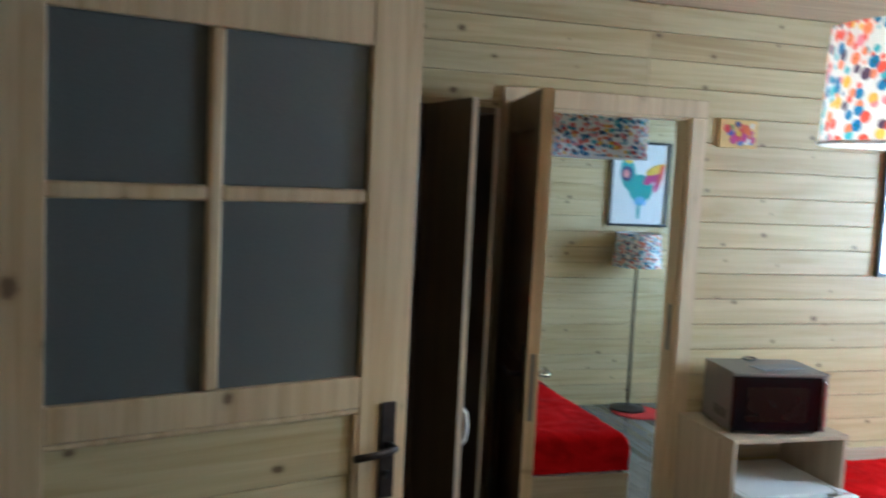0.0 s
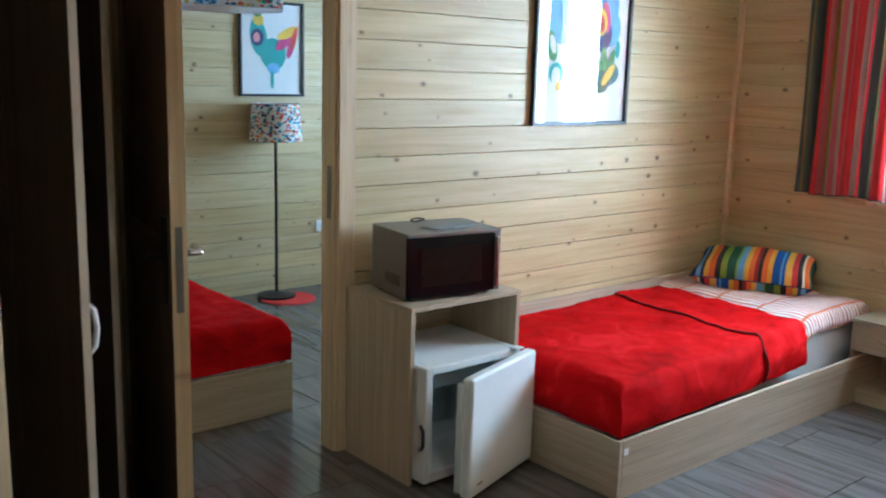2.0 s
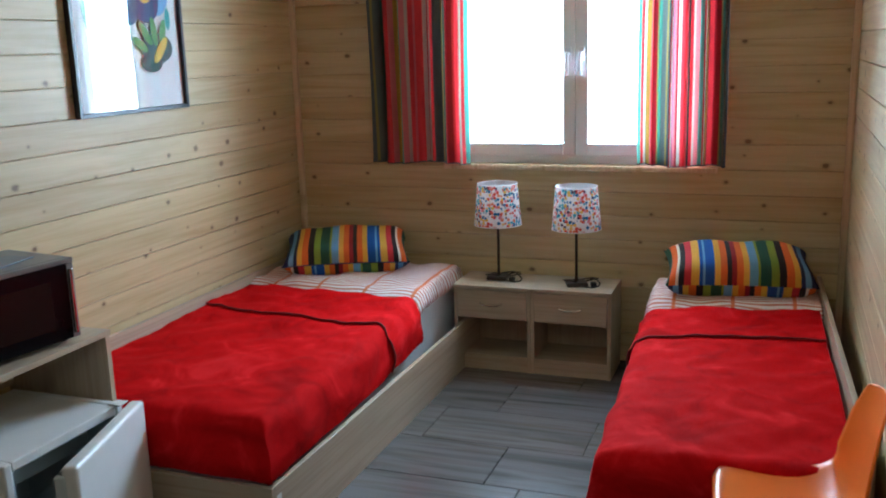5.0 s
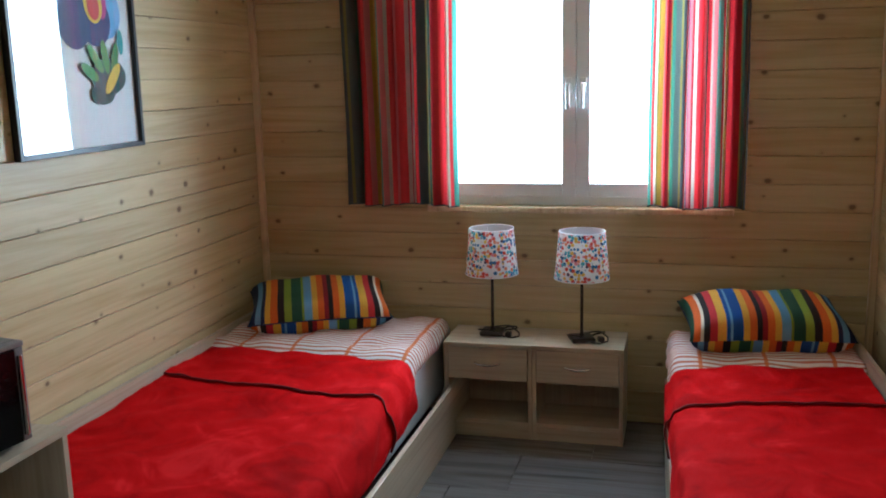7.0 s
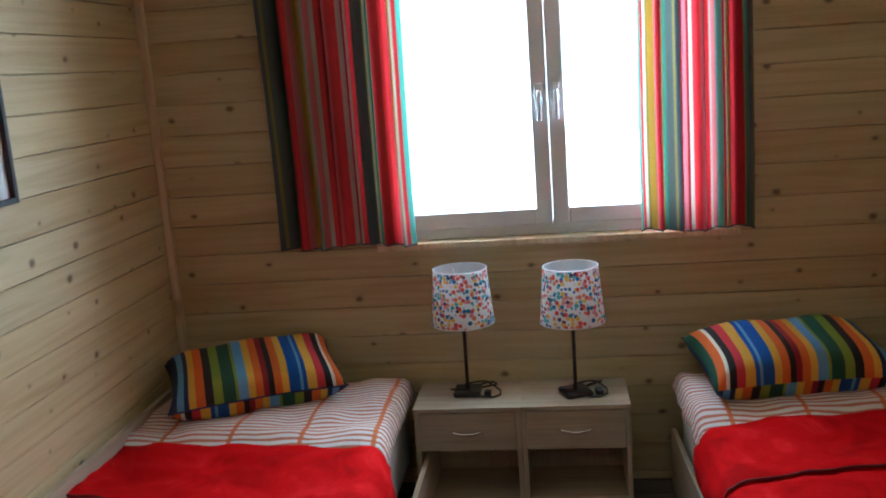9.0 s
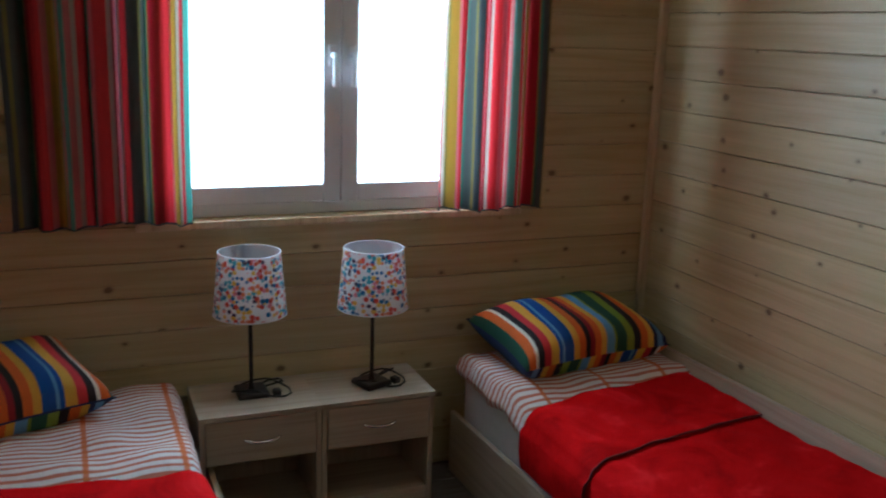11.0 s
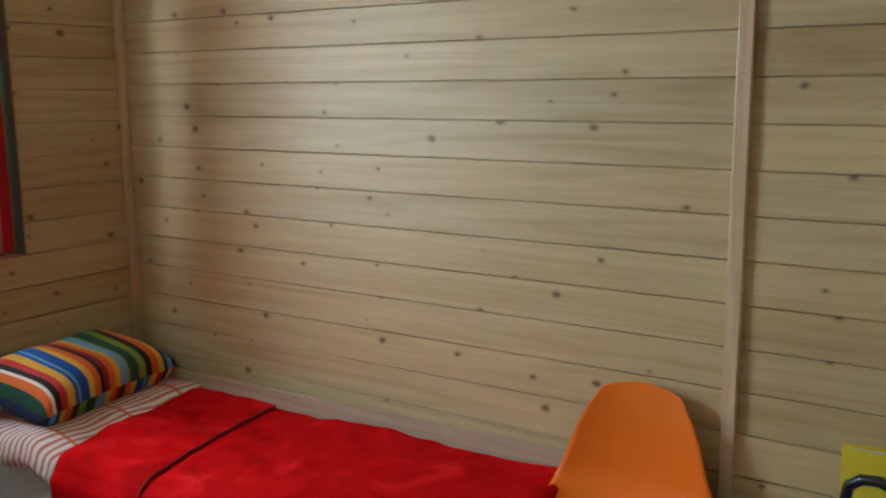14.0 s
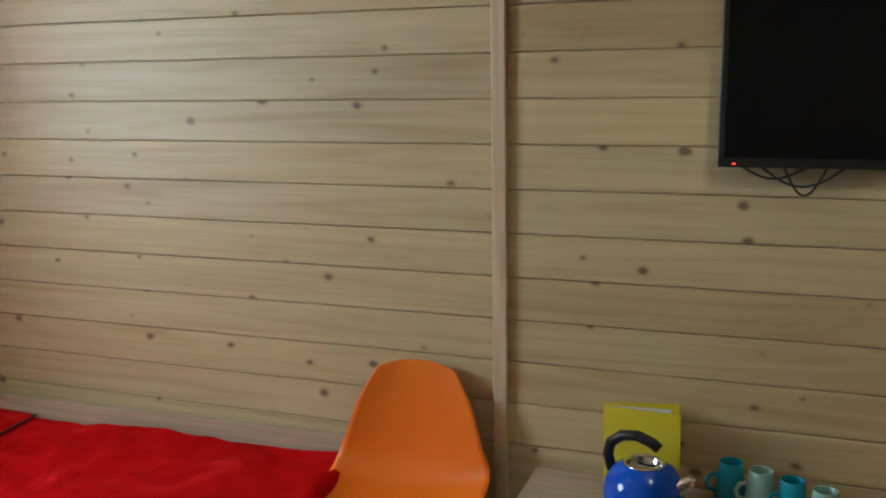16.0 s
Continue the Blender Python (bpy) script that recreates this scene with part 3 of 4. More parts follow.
# ---------------- windows and curtains ----------------
def window(name, y0, y1, z0, z1, label):
    """A two-leaf white window set in the east wall."""
    w = thing(name, pose(0, 0, 0), label, "window", kind="structure")
    xa, xb = E_X + 0.035, E_X + 0.095
    f = 0.05
    fr = bmesh.new()
    box(xa, xb, y0, y0 + f, z0, z1, 0.004, bm=fr), box(xa, xb, y1 - f, y1, z0, z1, 0.004, bm=fr)
    box(xa, xb, y0 + f, y1 - f, z0, z0 + f, 0.004, bm=fr), box(xa, xb, y0 + f, y1 - f, z1 - f, z1, 0.004, bm=fr)
    part("window_frame", fr, PVC, w)
    mid, s = (y0 + y1) / 2, 0.058
    for a, b, hy in ((y0 + f - 0.012, mid, mid - 0.030), (mid, y1 - f + 0.012, mid + 0.030)):
        sash = bmesh.new()
        za, zb, x0, x1 = z0 + f - 0.012, z1 - f + 0.012, xa - 0.014, xb - 0.012
        box(x0, x1, a + 0.001, a + s, za, zb, 0.005, bm=sash), box(x0, x1, b - s, b - 0.001, za, zb, 0.005, bm=sash)
        box(x0, x1, a + s, b - s, za, za + s, 0.005, bm=sash), box(x0, x1, a + s, b - s, zb - s, zb, 0.005, bm=sash)
        so = part("sash", sash, PVC, w, "white plastic window leaf")
        p = part("pane", box(x0 + 0.022, x0 + 0.028, a + s - 0.004, b - s + 0.004, za + s - 0.004, zb - s + 0.004), GLASS, so, "clear glass pane")
        p.visible_shadow = False
        h = part("window_handle", box(x0 - 0.010, x0 - 0.0005, hy - 0.013, hy + 0.013, 1.395, 1.460, 0.004), PVC, so)
        part("grip", tube([(x0 - 0.008, hy, 1.43), (x0 - 0.038, hy, 1.432), (x0 - 0.044, hy, 1.420), (x0 - 0.044, hy, 1.37), (x0 - 0.040, hy, 1.335)], 0.0085, 10), PVC, h, smooth=True)
    part("window_sill", box(E_X - 0.022, xa - 0.002, y0 - 0.03, y1 + 0.03, z0 - 0.026, z0 - 0.001, 0.005), PINE_TRIM, w, "pale pine window sill")
    part("lining", box(E_X + 0.001, xa, y0 - 0.001, y0 + 0.014, z0, z1), PINE_TRIM, w)
    part("lining", box(E_X + 0.001, xa, y1 - 0.014, y1 + 0.001, z0, z1), PINE_TRIM, w)
    part("casing", box(E_X - 0.014, E_X - 0.0005, y0 - 0.03, y0 + 0.012, z0, z1 + 0.03, 0.003), PINE_TRIM, w)
    part("casing", box(E_X - 0.014, E_X - 0.0005, y1 - 0.012, y1 + 0.03, z0, z1 + 0.03, 0.003), PINE_TRIM, w)
    return w


window("window_1", *WIN, "white two-leaf plastic window with handles on the middle stiles")
window("window_2", *WIN2, "white two-leaf plastic window of the second bedroom")


def curtain(ya, yb, flip, folds, seed):
    rnd = random.Random(seed)
    ph = [rnd.uniform(0, 6.28) for _ in range(6)]
    c = thing("curtain", pose(E_X - 0.085, 0, 0.938), "striped curtain, red, green, gold and navy, hanging from a rod", "curtain", "pair of window curtains")

    def fn(u, v):
        spread = 1.0 + 0.05 * math.sin(ph[4] + 3 * v) * (1 - v)
        y = ya + (yb - ya) * (0.5 + (u - 0.5) * spread)
        amp = 0.020 + 0.009 * math.sin(ph[0] + 5 * u)
        x = amp * math.sin(2 * math.pi * folds * u + ph[1] + 0.6 * math.sin(ph[2] + 4 * v) * (1 - v)) + 0.008 * math.sin(2 * math.pi * folds * 2.3 * u + ph[3])
        y += 0.010 * math.sin(2 * math.pi * folds * u + ph[5]) * 0.8
        return (x, y, 1.18 * v + 0.006 * math.sin(9 * u + ph[2]) * (1 - v))

    bm = surface(fn, 120, 14, (1.5, 1))
    if flip:
        lay = bm.loops.layers.uv.active
        for f in bm.faces:
            for loop in f.loops:
                loop[lay].uv.x = 1.5 - loop[lay].uv.x
    part("cloth", bm, CURTAIN, c, smooth=True)
    hem = tube([(fn(k / 60, 0)[0], fn(k / 60, 0)[1], fn(k / 60, 0)[2] + 0.003) for k in range(61)], 0.003, 6)
    part("hem", hem, CURTAIN, c)


curtain(2.140, 1.645, False, 6.5, 3)
curtain(0.862, 0.500, True, 5.0, 8)
rod = thing("curtain_rod", pose(E_X - 0.085, 0, 2.125), "black metal curtain rod over the window", "curtain rod")
part("rod", tube([(0, 0.36, 0), (0, 2.26, 0)], 0.009), HOOKS, rod, smooth=True)
for y in (0.42, 2.2):
    part("bracket", box(-0.01, 0.085, y - 0.008, y + 0.008, -0.012, 0.004, 0.002), HOOKS, rod)


# ---------------- beds ----------------
def edge_path(d, h, r):
    """Along a cloth that rises h, rounds with r and lies flat: way inward and height."""
    if d < h:
        return -0.010 * math.sin(math.pi * d / h), d
    if d < h + r * math.pi / 2:
        a = (d - h) / r
        return r * (1 - math.cos(a)), h + r * math.sin(a)
    return r + d - h - r * math.pi / 2, h + r


def bed(name, x0, y_out, side, width, length, seed, cloth_to, fold_at, group="beds", inset=0.0):
    """A low box bed: its open side at y_out, the wall lies at side."""
    b = thing(name, pose(x0, y_out, 0), "low oak-look bed with a red plush blanket over striped bedding", "bed", group)
    Y = lambda v: side * v

    def bx(xa, xb, ya, yb, za, zb, bev=0.002, seg=2):
        p, q = sorted((Y(ya), Y(yb)))
        return box(xa, xb, p, q, za, zb, bev, seg)

    part("side_board", bx(0.019, length, 0, 0.018, 0.0, 0.222), OAK, b, "oak-look side board")
    part("foot_board", box(*((0, 0.018) + tuple(sorted((Y(0), Y(width)))) + (0.0, 0.222)), 0.002), wood_y, b, "oak-look foot board")
    part("wall_board", bx(0.019, length, width - 0.018, width, 0.0, 0.470), OAK, b, "pale board along the wall")
    part("corner_fitting", box(0.024, 0.05, *sorted((Y(-0.0015), Y(0.0005))), 0.165, 0.19), WHITE, b, "small white corner fitting")
    part("mattress", bx(0.03, length - 0.015, 0.035 + inset, width - 0.022, 0.10, 0.395, 0.035, 4), PILLOWCASE, b, "white mattress", smooth=True)
    off = Vector((seed * 7.3, seed * 3.1, 0))

    def ruffle(p, amp, f):
        return amp * noise.noise(Vector((p[0] * f, p[1] * f, 0)) + off)

    # bedding under the blanket, seen at the head
    x_a, x_b = cloth_to - 0.35, length - 0.02

    def bedding(u, v):
        h, r = 0.05, 0.035
        W = width - 0.01
        d = v * (W + h + 0.02)
        iy, hy = edge_path(d, h, r)
        e = (1 - u) * (x_b - x_a)
        ix, hx = edge_path(e, 0.03, 0.035)
        xx = x_b - max(ix, 0) if e < 1 else x_a
        p = (xx, Y(min(0.012 + inset + iy + (0.03 if xx < cloth_to + 0.02 else 0.0), width - 0.02)), 0.312 + min(hy, hx + 0.02) + 0.048 * max(0.0, min(1.0, (xx - cloth_to - 0.02) / 0.12)))
        return (p[0] + ruffle(p, 0.012, 7) * (hy < 0.08), p[1] + ruffle((p[0] * 2, 9), 0.012, 9) * (v < 0.2), p[2] + ruffle(p, 0.016, 8) * (xx > cloth_to + 0.05))

    part("bedding", surface(bedding, 40, 48), LINEN, b, "white bedding with wavy orange stripes", smooth=True)

    def cover(lift, xs, xe, droop):
        def fn(u, v):
            h, r = 0.135, 0.055
            W = width + h - 0.01
            d = v * W
            iy, hy = edge_path(d, h, r)
            e = u * (xe - xs + (h if droop else 0))
            ix, hx = edge_path(e, h, r) if droop else (e, 1.0)
            x = xs + ix
            y = 0.010 + iy + inset * max(0.0, x / cloth_to) ** 2 * 0.8
            z = 0.232 + min(hx, hy)
            p = (x, y)
            flat = min(hx, hy) > 0.17
            z += ruffle(p, 0.013, 5) + ruffle(p, 0.006, 15) if flat else 0
            y -= (0 if flat else ruffle((x, z * 2), 0.014, 6))
            x -= (0 if flat or not droop else ruffle((y * 1.0, z * 2 + 5), 0.014, 6))
            skew = 0.10 * max(0.0, min(1.0, y / width)) if not droop or u > 0.9 else 0.0
            return (x + (skew if not droop else 0.10 * (y / width) * u), Y(min(y - lift * (hy < 0.13), width - 0.02)), z + lift)
        return fn

    part("blanket", surface(cover(0.0, 0.012, cloth_to, True), 90, 60), PLUSH, b, "red plush blanket", smooth=True)
    turn = cover(0.011, fold_at, cloth_to + 0.015, False)
    part("blanket_fold", surface(turn, 24, 60), PLUSH, b, "turned-down top of the red blanket", smooth=True)
    part("hem", tube([(lambda q: (q[0] - 0.002, q[1], q[2] - 0.004))(turn(0, k / 60)) for k in range(61)], 0.0040, 6), HEM, b, "dark red hem of the blanket", smooth=True)
    return b


wood_y = wood("light_oak_laminate_across", (0.49, 0.40, 0.285), (0.42, 0.335, 0.23), 0.42, 0.0, 34, along="y", streak=0.45)
bed("bed", 2.368, 1.634, 1, N_Y - 1.634 - 0.018, E_X - 2.368 - 0.03, 1, 1.33, 0.97, inset=0.07)
bed("bed", 2.452, 0.722, -1, 0.700, E_X - 2.46 - 0.05, 2, 1.36, 1.02).matrix_world = pose(2.452, 0.722, 0, 0, 0, 2.2)
bed("bed", 0.62, 1.905, 1, 0.9, 1.95, 3, 1.3, 1.0).matrix_world = pose(1.905, 3.085, 0, 0, 0, 90)


def cushion(m, label):
    c = thing("cushion", m, label, "cushion", "striped cushions")
    L, D, H = 0.300, 0.185, 0.092

    def fn(sign):
        def f(u, v):
            a, b = 2 * u - 1, 2 * v - 1
            pin_x = 1 - 0.07 * (1 - b * b) * a * a
            pin_y = 1 - 0.10 * (1 - a * a) * b * b
            t = (max(0, 1 - a ** 4) ** 0.45) * (max(0, 1 - b ** 4) ** 0.5)
            z = sign * H * t * (1 + 0.06 * math.sin(7 * a + 2 * b))
            return (L * a * pin_x, D * b * pin_y, z)
        return f

    bm = surface(fn(1), 48, 24)
    low = surface(lambda u, v: fn(-1)(1 - u, v), 48, 24)
    tmp = bpy.data.meshes.new("tmp")
    low.to_mesh(tmp)
    low.free()
    bm.from_mesh(tmp)
    bpy.data.meshes.remove(tmp)
    bmesh.ops.remove_doubles(bm, verts=bm.verts, dist=0.0004)
    part("cover", bm, CUSHION, c, smooth=True)
    part("piping", tube([fn(1)(k / 30, 0) for k in range(31)], 0.003, 6), CUSHION, c)


cushion(pose(4.165, 2.245, 0.525, 10, 0, -66), "multicoloured striped cushion lying at the head of the bed")
cushion(pose(4.18, 0.430, 0.525, -10, 0, 98), "multicoloured striped cushion lying at the head of the bed")


# ---------------- night stands and lamps ----------------
def nightstand(m, label):
    s = thing("nightstand", m, label, "nightstand", "pair of nightstands")
    W, D, H, t = 0.364, 0.262, 0.405, 0.016
    part("side_panel", box(0, t, 0.004, D, 0, H - t, 0.001), OAK_V, s)
    part("side_panel", box(W - t, W, 0.004, D, 0, H - t, 0.001), OAK_V, s)
    part("top", box(-0.001, W + 0.001, -0.006, D, H - t + 0.0005, H, 0.0015), OAK, s)
    part("shelf", box(t, W - t, 0.012, D - 0.006, 0.055, 0.055 + t), OAK, s)
    part("plinth", box(t, W - t, 0.010, 0.024, 0.0, 0.054), OAK, s)
    part("back", box(t, W - t, D - 0.006, D - 0.001, 0.056, H - t), OAK_V, s)
    part("divider", box(t, W - t, 0.018, D - 0.007, 0.246, 0.258), OAK, s)
    dr = part("drawer", box(t + 0.002, W - t - 0.002, 0.000, 0.016, 0.250, H - t - 0.004, 0.0015), OAK, s, "oak-look drawer front")
    part("handle", tube([(W / 2 + a * 0.052, -0.003 - 0.017 * (1 - (a * a) ** 1.5), 0.322 - 0.006 * (1 - a * a)) for a in [k / 8 - 1 for k in range(17)]], 0.0042, 8), CHROME, dr, "arched chrome handle", smooth=True)


nightstand(pose(4.104, 1.678, 0, 0, 0, -90), "oak-look nightstand with a drawer over an open shelf")
nightstand(pose(4.104, 1.312, 0, 0, 0, -90), "oak-look nightstand with a drawer over an open shelf")


def table_lamp(m, seed):
    l = thing("table_lamp", m, "small table lamp with a flowered shade and dark base", "lamp", "pair of table lamps")
    part("base", box(-0.048, 0.048, -0.048, 0.048, 0.0, 0.020, 0.008, 3), IRON, l, "dark square base", smooth=False)
    part("stem", lathe([(0.0, 0.018), (0.012, 0.02), (0.007, 0.032), (0.0062, 0.05), (0.0062, 0.30), (0.014, 0.31), (0.014, 0.36), (0.0, 0.362)], 16), IRON, l, smooth=True)
    sh = part("shade", lathe([(0.110, 0.262), (0.0925, 0.452)], 48, 1.57), SHADE, l, "white shade printed with small coloured flowers", smooth=True)
    part("lining", lathe([(0.1085, 0.2625), (0.0912, 0.4515)], 48), LINING, sh, smooth=True)
    for z, r in ((0.262, 0.1095), (0.452, 0.0922)):
        part("ring", tube([(r * math.cos(k * math.pi / 24), r * math.sin(k * math.pi / 24), z) for k in range(49)], 0.0022, 6), LINING, sh, smooth=True)
    for k in range(3):
        a = k * 2.094 + 0.4
        part("spoke", tube([(0, 0, 0.355), (0.091 * math.cos(a), 0.091 * math.sin(a), 0.44)], 0.0014, 6), LINING, sh)
    rnd = random.Random(seed)
    pts = [(0.03, -0.03, 0.006)]
    for k in range(26):
        a = -1.2 + k * 0.36
        r = 0.060 + 0.022 * math.sin(k * 0.9 + seed) + 0.0012 * k
        pts.append((r * math.cos(a) * 0.75, r * math.sin(a) - 0.03, 0.004 + 0.022 * (0.5 + 0.5 * math.sin(k * 0.7 + seed))))
    part("cable", tube(pts, 0.0032, 6), CABLE, l, "coiled black cable", smooth=True)
    part("plug", box(-0.045, -0.015, -0.085, -0.06, 0.0, 0.02, 0.005), CABLE, l)


table_lamp(pose(4.245, 1.500, 0.405), 1)
table_lamp(pose(4.210, 1.124, 0.405, 0, 0, 20), 2)


# ---------------- fridge cabinet, fridge, microwave ----------------
cab = thing("cabinet", pose(1.842, 2.170, 0), "open oak-look cabinet round the small fridge", "cabinet")
CW, CD, CH, t = 0.535, 0.405, 0.668, 0.018
part("side_panel", box(0, t, 0, CD, 0, CH - t, 0.0015), OAK_V, cab)
part("side_panel", box(CW - t, CW, 0, CD, 0, CH - t, 0.0015), OAK_V, cab)
part("top", box(-0.002, CW + 0.002, -0.004, CD, CH - t + 0.0005, CH, 0.0015), OAK, cab)
part("back_rail", box(t, 0.20, CD - 0.02, CD - 0.004, 0.46, CH - t), OAK, cab)
part("back_rail", box(0.285, CW - t, CD - 0.02, CD - 0.004, 0.46, CH - t), OAK, cab)
part("wall_box", box(0.205, 0.275, CD - 0.03, CD - 0.008, 0.50, 0.645, 0.004), WHITE, cab, "white socket box behind")

fr = thing("fridge", pose(1.867, 2.110, 0), "small white fridge with its door ajar", "fridge")
FW, FD, FH = 0.465, 0.42, 0.458
part("side_wall", box(0, 0.03, 0, FD, 0.02, FH, 0.006), WHITE, fr)
part("side_wall", box(FW - 0.03, FW, 0, FD, 0.02, FH, 0.006), WHITE, fr)
part("top", box(0.0295, FW - 0.0295, 0.001, FD, FH - 0.03, FH - 0.0005, 0.004), WHITE, fr, "white enamelled top")
part("floor_plate", box(0.0295, FW - 0.0295, 0.001, FD, 0.021, 0.06, 0.004), WHITE, fr)
part("back_wall", box(0.030, FW - 0.030, FD - 0.04, FD - 0.001, 0.06, FH - 0.03), WHITE, fr)
inner = bmesh.new()
box(0.031, 0.036, 0.004, FD - 0.041, 0.061, FH - 0.031, bm=inner), box(FW - 0.036, FW - 0.031, 0.004, FD - 0.041, 0.061, FH - 0.031, bm=inner), box(0.036, FW - 0.036, FD - 0.046, FD - 0.041, 0.061, FH - 0.031, bm=inner)
part("liner", inner, LINER, fr)
for z in (0.17, 0.30):
    part("shelf", box(0.037, FW - 0.037, 0.05, FD - 0.05, z, z + 0.006), GLASS, fr)
part("freezer_box", box(0.06, FW - 0.06, 0.09, FD - 0.05, 0.335, 0.42, 0.006), LINER, fr)
fd = part("door", box(-FW, 0, -0.045, 0, 0.022, FH + 0.004, 0.012, 3), WHITE, fr, "white fridge door standing ajar", pose(FW + 0.012, -0.018, 0, 0, 0, 17), smooth=False)
part("seal", box(-FW + 0.015, -0.015, 0.0005, 0.010, 0.04, FH - 0.012, 0.003), SEAL, fd, "grey rubber seal")
part("door_shelf", box(-FW + 0.05, -0.04, 0.010, 0.05, 0.07, 0.13, 0.004), LINER, fd)
part("handle", box(-FW - 0.006, -FW + 0.012, -0.012, 0.018, 0.04, FH - 0.02, 0.005), LINER, fd, "grey grip strip along the door edge")
part("badge", box(-FW + 0.05, -FW + 0.085, -0.0462, -0.0448, 0.06, 0.07), SEAL, fd, "small grey badge")
part("hinge", box(FW - 0.04, FW, -0.02, 0.02, FH + 0.0002, FH + 0.006, 0.002), WHITE, fr)
for x in (0.03, FW - 0.03):
    for y in (0.04, FD - 0.05):
        part("foot", lathe([(0.0, 0), (0.014, 0), (0.014, 0.022), (0.0, 0.022)], 12), BLACK, fr, m=pose(x, y, 0))
part("cord", tube([(-0.004, 0.02, 0.24), (-0.014, -0.006, 0.23), (-0.018, -0.012, 0.20), (-0.014, -0.006, 0.17), (-0.004, 0.02, 0.15)], 0.007), BLACK, fr, "black power cord beside the fridge", smooth=True)

mw = thing("microwave", pose(1.872, 2.236, CH, 0, 0, -9), "steel microwave oven with a black glass door", "microwave")
MW, MD, MH = 0.400, 0.285, 0.250
part("case", box(0, MW, 0.022, MD, 0.012, MH, 0.004), STEEL, mw, "steel casing")
part("top_lip", box(0.0, MW, 0.0, 0.021, MH - 0.014, MH, 0.003), STEEL, mw)
dr = part("door", box(0.003, MW - 0.026, 0.0, 0.0215, 0.016, MH - 0.015, 0.003), GLOSS, mw, "black glass door")
part("door_window", box(0.055, MW - 0.085, -0.0012, 0.0, 0.055, MH - 0.055), plain("dark_red_mesh", (0.010, 0.006, 0.005), 0.25, Specular_IOR_Level=0.25), dr, "dim inner window")
part("control_strip", box(MW - 0.025, MW - 0.002, 0.002, 0.0215, 0.016, MH - 0.015, 0.002), STEEL, mw)
part("door_bar", box(MW - 0.024, MW - 0.014, -0.008, 0.002, 0.03, MH - 0.03, 0.003), CHROME, mw, "slim chrome door bar")
for k in range(7):
    part("vent_slot", box(-0.0008, 0.0004, 0.06 + k * 0.017, 0.068 + k * 0.017, 0.05, 0.09), BLACK, mw)
for x in (0.03, MW - 0.03):
    for y in (0.05, MD - 0.04):
        part("foot", lathe([(0.0, 0), (0.012, 0), (0.010, 0.0125), (0.0, 0.0125)], 12), BLACK, mw, m=pose(x, y, 0))
leaflet = thing("leaflet", pose(2.02, 2.25, CH + MH + 0.0015, 0, 0, 8), "thin grey-blue leaflet lying on the microwave", "leaflet")
part("sheet", box(0, 0.21, 0, 0.09, 0, 0.004, 0.001), plain("grey_blue_paper", (0.16, 0.20, 0.24), 0.4), leaflet)
cord = thing("cord", pose(2.10, 2.47, CH + MH), "loop of black cord on the microwave", "cord")
part("loop", tube([(0.03 * math.cos(a / 3), 0.022 * math.sin(a / 3), 0.004 + 0.003 * math.sin(a / 2)) for a in range(20)], 0.0035, 6), CABLE, cord, smooth=True)


# ---------------- pictures ----------------
def framed(name, m, w, h, label, shapes, bar=0.016, group=""):
    """A framed print that looks along -y; shapes: (x, z, rx, rz, turn, colour) in parts of the sheet."""
    p = thing(name, m, label, "picture", group)
    fb = bmesh.new()
    box(0, bar, -0.024, 0, 0, h, 0.002, bm=fb), box(w - bar, w, -0.024, 0, 0, h, 0.002, bm=fb)
    box(bar, w - bar, -0.024, 0, 0, bar, 0.002, bm=fb), box(bar, w - bar, -0.024, 0, h - bar, h, 0.002, bm=fb)
    part("frame", fb, BLACK, p, "thin black frame")
    sheet = part("print", box(bar, w - bar, -0.008, -0.001, bar, h - bar), PAPER, p, "white sheet with bold coloured shapes")
    y = -0.0085
    for k, (cx, cz, rx, rz, turn, colour) in enumerate(shapes):
        y -= 0.0003
        part("painted_shape", disc(cx * w, cz * h, rx * w, rz * h, y, radians(turn)), ink(colour), sheet)
    g = part("glass", box(bar, w - bar, -0.0205, -0.019, bar, h - bar), PICTURE_GLASS, p, "reflecting glass")
    g.visible_shadow = False
    return p


inks = {}


def ink(colour):
    if colour not in inks:
        inks[colour] = plain("ink", colour, 0.6, 0, 0.10, 18)
    return inks[colour]


